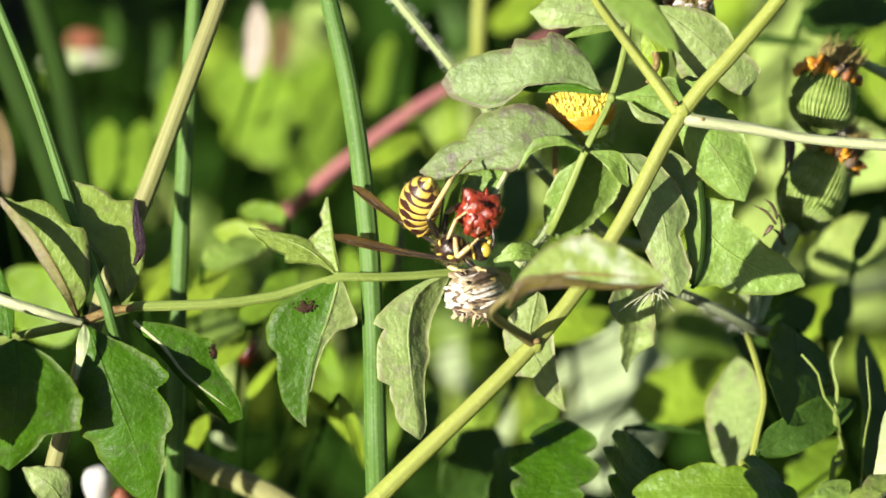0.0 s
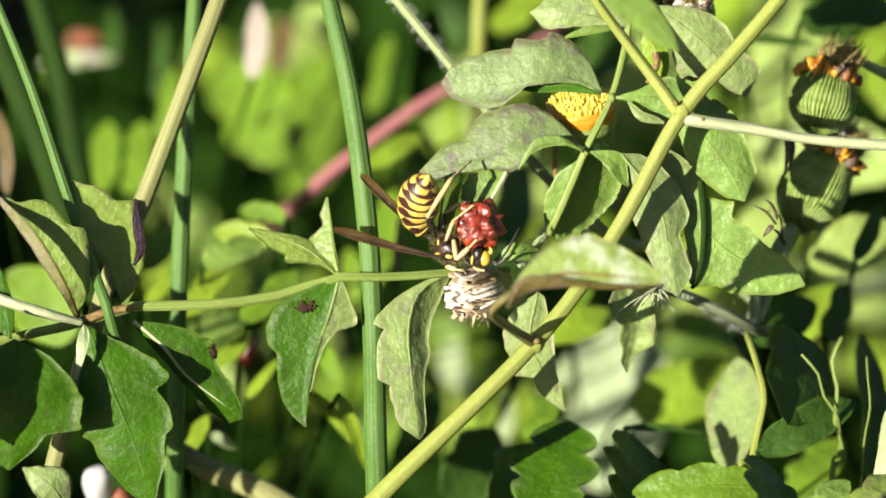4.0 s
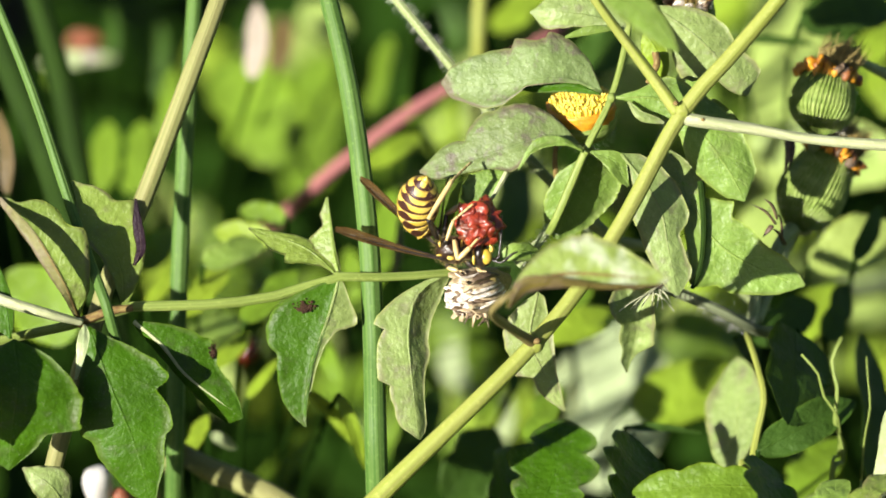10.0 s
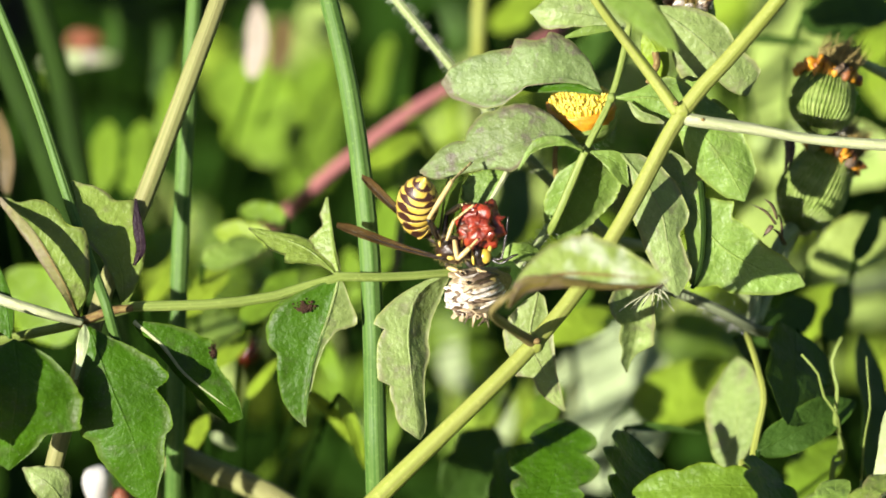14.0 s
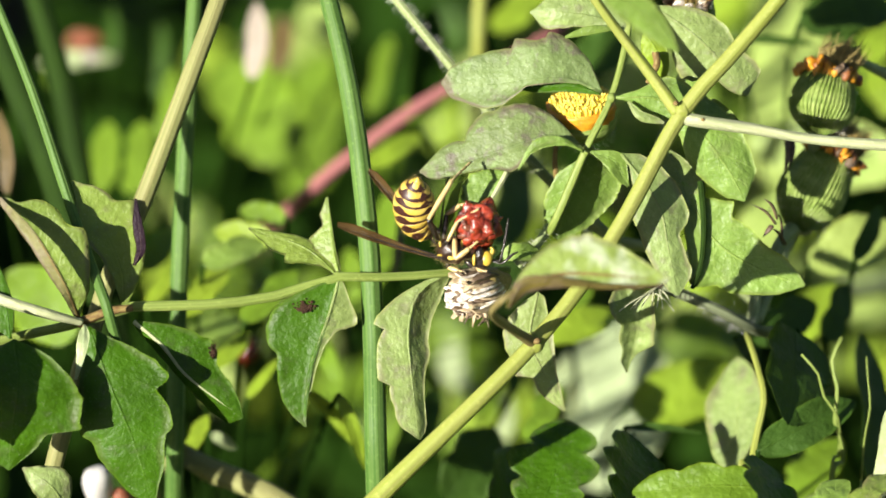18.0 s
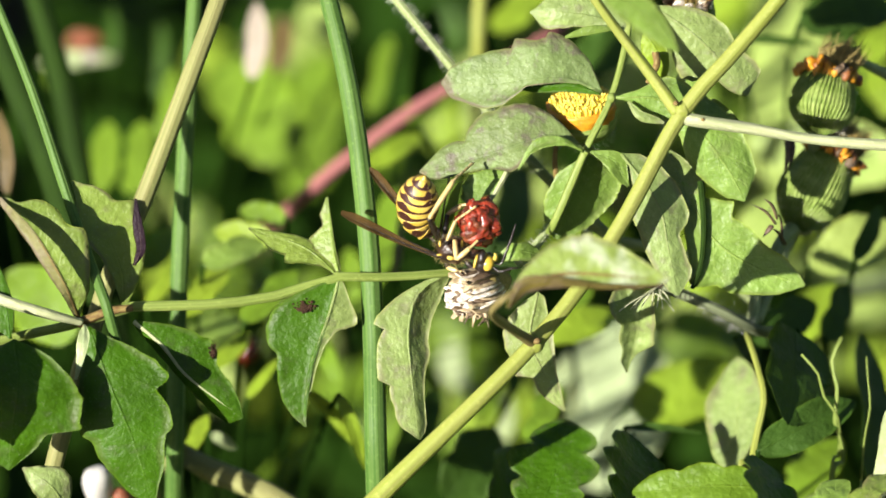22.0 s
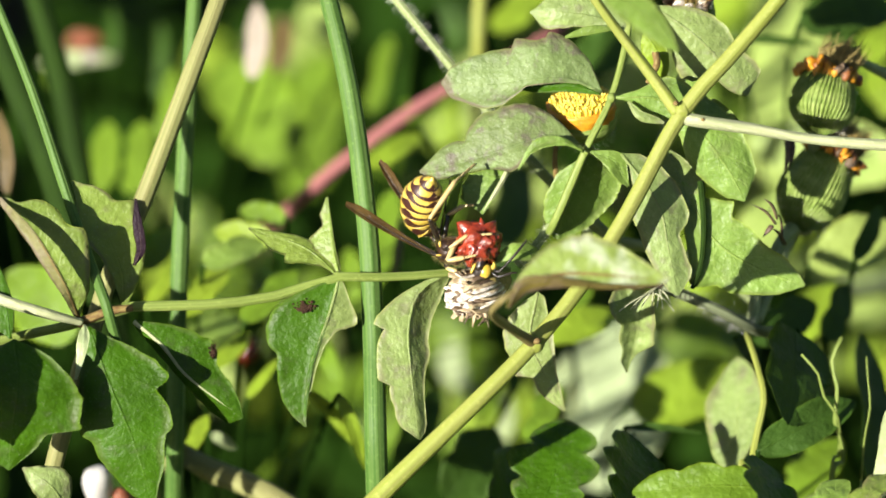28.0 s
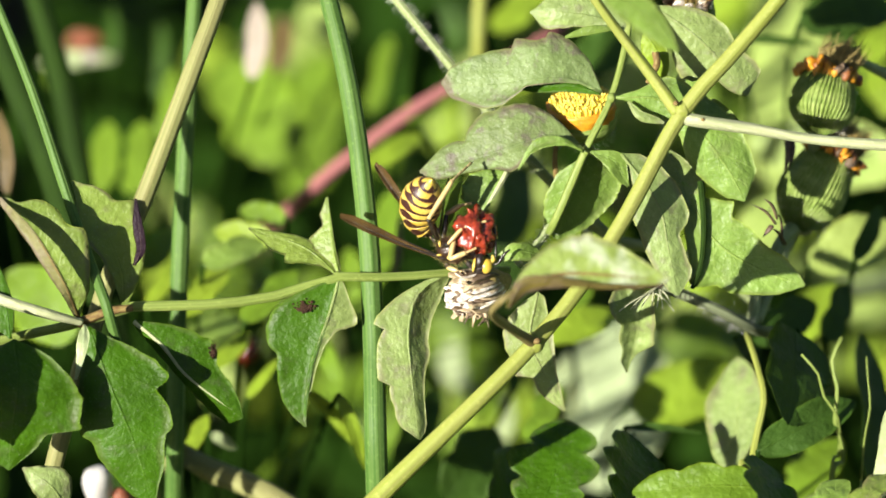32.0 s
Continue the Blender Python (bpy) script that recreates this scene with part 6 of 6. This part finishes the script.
for p, q in (((-1.2, 1.4, 0.5), (-1.9, 2.4, 0.4)), ((1.5, 0.9, 0.4), (2.6, 1.2, 0.2)), ((0.2, 1.7, 0.2), (0.5, 2.7, 0.1)), ((1.4, -0.8, 0.7), (2.3, -0.6, 0.8)), ((-1.5, 0.7, 0.9), (-2.2, 1.0, 0.9))):
    part("shred", tube([p, (np.array(p) + q) / 2 + rngm.randn(3) * 0.15, q], [0.5, 0.3, 0.1], 8, 8, 1.0, 0.5, 3), FLESH, morsel, "torn red shred", local=True)


# ---- movements ----
def turn(at, rx=0, ry=0, rz=0):
    return pose(at[0] * MM, at[1] * MM, at[2] * MM, rx, ry, rz)


def motions():
    tilt = pose(0, 0, 0, 60, 0, 0)
    home = Matrix.Translation((0.96 * MM, 0.03 * MM, 0.20005))
    walk(wasp, [(t, home @ tilt @ turn((x, y, 0), 0, 0, a)) for t, x, y, a in (
        (0, 0, 0.1, 1), (3, -0.2, 0.2, 0), (6, 0, 0, 0), (9, 0, 0, 0.5), (13, 0, 0, 0), (18, 0.05, 0, 1.0), (20, 0, 0, 0), (23, 0.05, 0, -1.0),
        (24, 0.3, 0.05, 1.5), (25, 0.25, 0.05, 1.0), (27.5, 0, -0.05, -2.0), (29, 0, -0.1, -2.5), (31, 0, 0, -1.0), (32, 0, 0, 0))])
    # abdomen swings and pumps
    walk(abdomen, [(t, turn((-1.65, 1.85, 0.0), b, 0, a)) for t, a, b in (
        (0, -4, 4), (0.5, -1, 2), (1, -3, 3), (2, -5, 2), (3, -3, 0), (6, -2, 2), (6.6, -3, 0), (7, 3, 0), (8, 0, 0), (9, 3, -1), (10, 1, 0), (11, 2, 0), (12, 5, -3),
        (12.6, 3, 0), (13, 3, 0), (14, 3, 1), (16.5, 7, 0), (17, 3, 0), (17.6, 6, -2), (18, 10, -2), (18.6, 10, 0), (19, 5, 0), (19.6, 9, 0), (20, 6, 0), (21, 5, 0),
        (22, 5, -1), (22.6, 2, 0), (23, 3, 0), (23.5, 2, 1), (24, 0, -2), (24.5, -5, 0), (25, 1, 4), (25.5, -4, 2), (27.5, 0, 1), (28, -2, 2), (29, -3, 3), (30, 1, 2), (31, -1, 3), (32, -4, 4))])
    walk(wing_a, [(t, turn((-0.4, -1.25, 0.9), 0, ry, 14.7 - a)) for t, a, ry in (
        (0, 10.2, 0), (3, 12.0, 0), (6, 13.0, 0), (7, 12.8, 0), (9, 14.2, 0), (11, 13.6, 0), (13, 15.0, 0), (14, 15.6, 0), (18, 16.8, 0), (20, 18.5, 0), (21, 17.6, 0), (22, 21.0, 0),
        (22.5, 22, 0), (23, 21.5, 0), (23.5, 18, 4), (24, 16.5, 10), (25, 17.5, 14), (25.5, 18.5, 10), (27.5, 24, 0), (29, 25.7, 0), (30, 25.4, 0), (31, 22.0, 0), (32, 20.4, 0))])
    walk(wing_b, [(t, turn((-1.5, 0.3, -0.9), 0, 0, a)) for t, a in (
        (0, 7), (1, 0), (6, 0), (9, 1), (12, 1), (14, 0), (17, -4), (18, -6), (20, -6), (22, -5), (23, 1), (24, 9), (25, 3), (25.5, 0), (27.5, -9), (29, -14), (30, -17), (31, -13), (32, -10))])
    walk(head, [(t, turn((2.5 + x, -0.7 + y, 0.3), 0, 0, a)) for t, x, y, a in (
        (0, 0, 0.45, 10), (1, 0.2, 0, 0), (2, 0, -0.2, -5), (3, 0.2, -0.3, -10), (6, 0, 0.1, 5), (8, 0, -0.1, 0), (10, 0.1, 0, 0), (13, 0.2, -0.1, 0), (14, 0, 0, 5), (17, 0, 0, 0), (19, 0.3, -0.4, -12), (20, 0.4, -0.5, -20),
        (22, 0.4, -0.4, -15), (23, 0.4, -0.3, -15), (23.5, 0.4, 0.2, 5), (24, 0.2, 0, 8), (25, 0.2, -0.4, -5), (27.5, 0.3, -0.9, -20), (29, 0.2, -1.0, -25), (31, 0.2, -0.9, -15), (32, 0.2, -0.8, -10))])
    walk(feeler_a, [(t, turn((4.2 + x, -1.0 + y, 0.6), 0, 0, a)) for t, x, y, a in (
        (0, -0.6, 0.8, 25), (1, -0.3, 0.5, 15), (2, 0, 0, -5), (3, -0.2, -0.5, -25), (6, 0, 0, 8), (8, 0, -0.2, 2), (10, -0.3, 0, 10), (12, 0, 0, -10), (13, 0, 0, -15), (14, 0, 0, 5), (17, -0.3, 0, 10), (19, 0, -0.4, -15), (20, 0.1, -0.4, -28),
        (22, 0, -0.3, -5), (23, 0, -0.2, 0), (24, 0.1, 0, 12), (25, 0, 0, 5), (27.5, 0, -0.6, -20), (29, 0, -0.6, -30), (31, -0.3, -0.6, 0), (32, -0.6, 0, 18))])
    walk(feeler_b, [(t, turn((4.2 + x, -1.2 + y, 0.9), 0, 0, a)) for t, x, y, a in (
        (0, -0.6, 0.9, 60), (1, 0, 0, 10), (3, 0, -0.2, 0), (6, 0, 0, 15), (10, 0, 0, 5), (13, 0, 0, 0), (17, 0, -0.1, 5), (20, 0, -0.4, 10), (22.5, 0, -0.5, -20), (24, 0.2, 0, 5), (25, 0, -0.3, -15), (27.5, 0, -0.8, -10), (29, -0.3, -1.0, -25), (31, -0.4, -0.8, 0), (32, -0.5, -0.4, 20))])
    # fore legs knead the morsel
    for limb, at, k in ((leg_mid, (-0.9, 0.4, 1.3), 1.0), (leg_front, (0.8, 1.0, 1.4), -1.0)):
        walk(limb, [(t, turn((at[0] + x, at[1] + y, at[2]), 0, 0, a + 2 * k)) for t, x, y, a in (
            (0, 0.1, 0.1, -2), (1, 0, 0, 4), (2, 0, -0.1, -3), (3, 0.1, -0.2, 2), (6, 0, 0, 0), (7, 0, 0, 4), (8, 0, 0, -2), (10, 0, 0, 3), (12, 0, 0, -3), (14, 0, 0, 2), (17, 0, 0, -2), (19, 0, 0, -8), (20, 0.1, -0.1, -4), (22, 0, 0, 0),
            (23, 0, 0.1, 4), (23.5, 0, 0.3, 6), (24, 0, 0.2, 2), (25, 0, -0.1, -4), (27.5, 0.1, -0.4, -26), (28, 0.1, -0.5, -30), (29, 0.1, -0.5, -32), (30, 0.1, -0.5, -30), (31, 0, -0.3, -24), (32, 0, -0.2, -20))])
    spot = Matrix.Translation(Vector((3.84, 0.92, 202.59)) * MM)
    walk(morsel, [(t, spot @ tilt @ turn((x, y, 0), rx, ry, a)) for t, x, y, rx, ry, a in (
        (0, 0, 1.1, 35, 0, 55), (0.5, 0, 0.9, 20, 0, 40), (1, 0, 0.7, 0, 0, 15), (2, -0.2, 0.3, 0, 5, 5), (3, -0.1, -0.3, 0, 10, 0), (5.5, 0, 0, 0, 0, -5), (6, 0, 0, 0, 0, -5), (7, 0, 0.2, 0, 0, 5), (8, 0, 0, 0, 0, 0), (9, 0, 0.1, 0, 5, 2),
        (10, -0.1, 0, 0, 5, 4), (11, 0, 0.1, 5, 0, 0), (12, 0.1, -0.1, 0, 0, -6), (13, 0.1, -0.2, 0, 0, -8), (14, 0.1, -0.3, 0, 0, -4), (17, 0, -0.1, 10, 10, -10), (18, -0.2, -0.1, 10, 20, -8), (19, -0.1, 0, 10, 30, -10), (20, -0.2, 0.3, 0, 35, -10),
        (21, 0, 0.2, 0, 40, -8), (22, 0, 0.1, 0, 45, -10), (22.5, 0, 0.3, 0, 45, -14), (23, 0, 0.5, 0, 50, -12), (23.5, -0.2, 1.2, 0, 50, -25), (24, -0.3, 0.8, 0, 45, 0), (24.5, -0.3, 0.5, 0, 40, 8), (25, -0.3, -0.6, 0, 30, 15), (25.5, -0.3, -0.6, 0, 30, 20),
        (27.5, -0.2, -2.0, 30, 0, 60), (28, -0.1, -2.1, 35, 0, 66), (29, -0.3, -2.1, 35, 0, 60), (30, -0.2, -2.1, 40, 0, 66), (31, -0.6, -1.0, 50, 0, 85), (32, -0.4, -0.9, 60, 0, 100))])


motions()
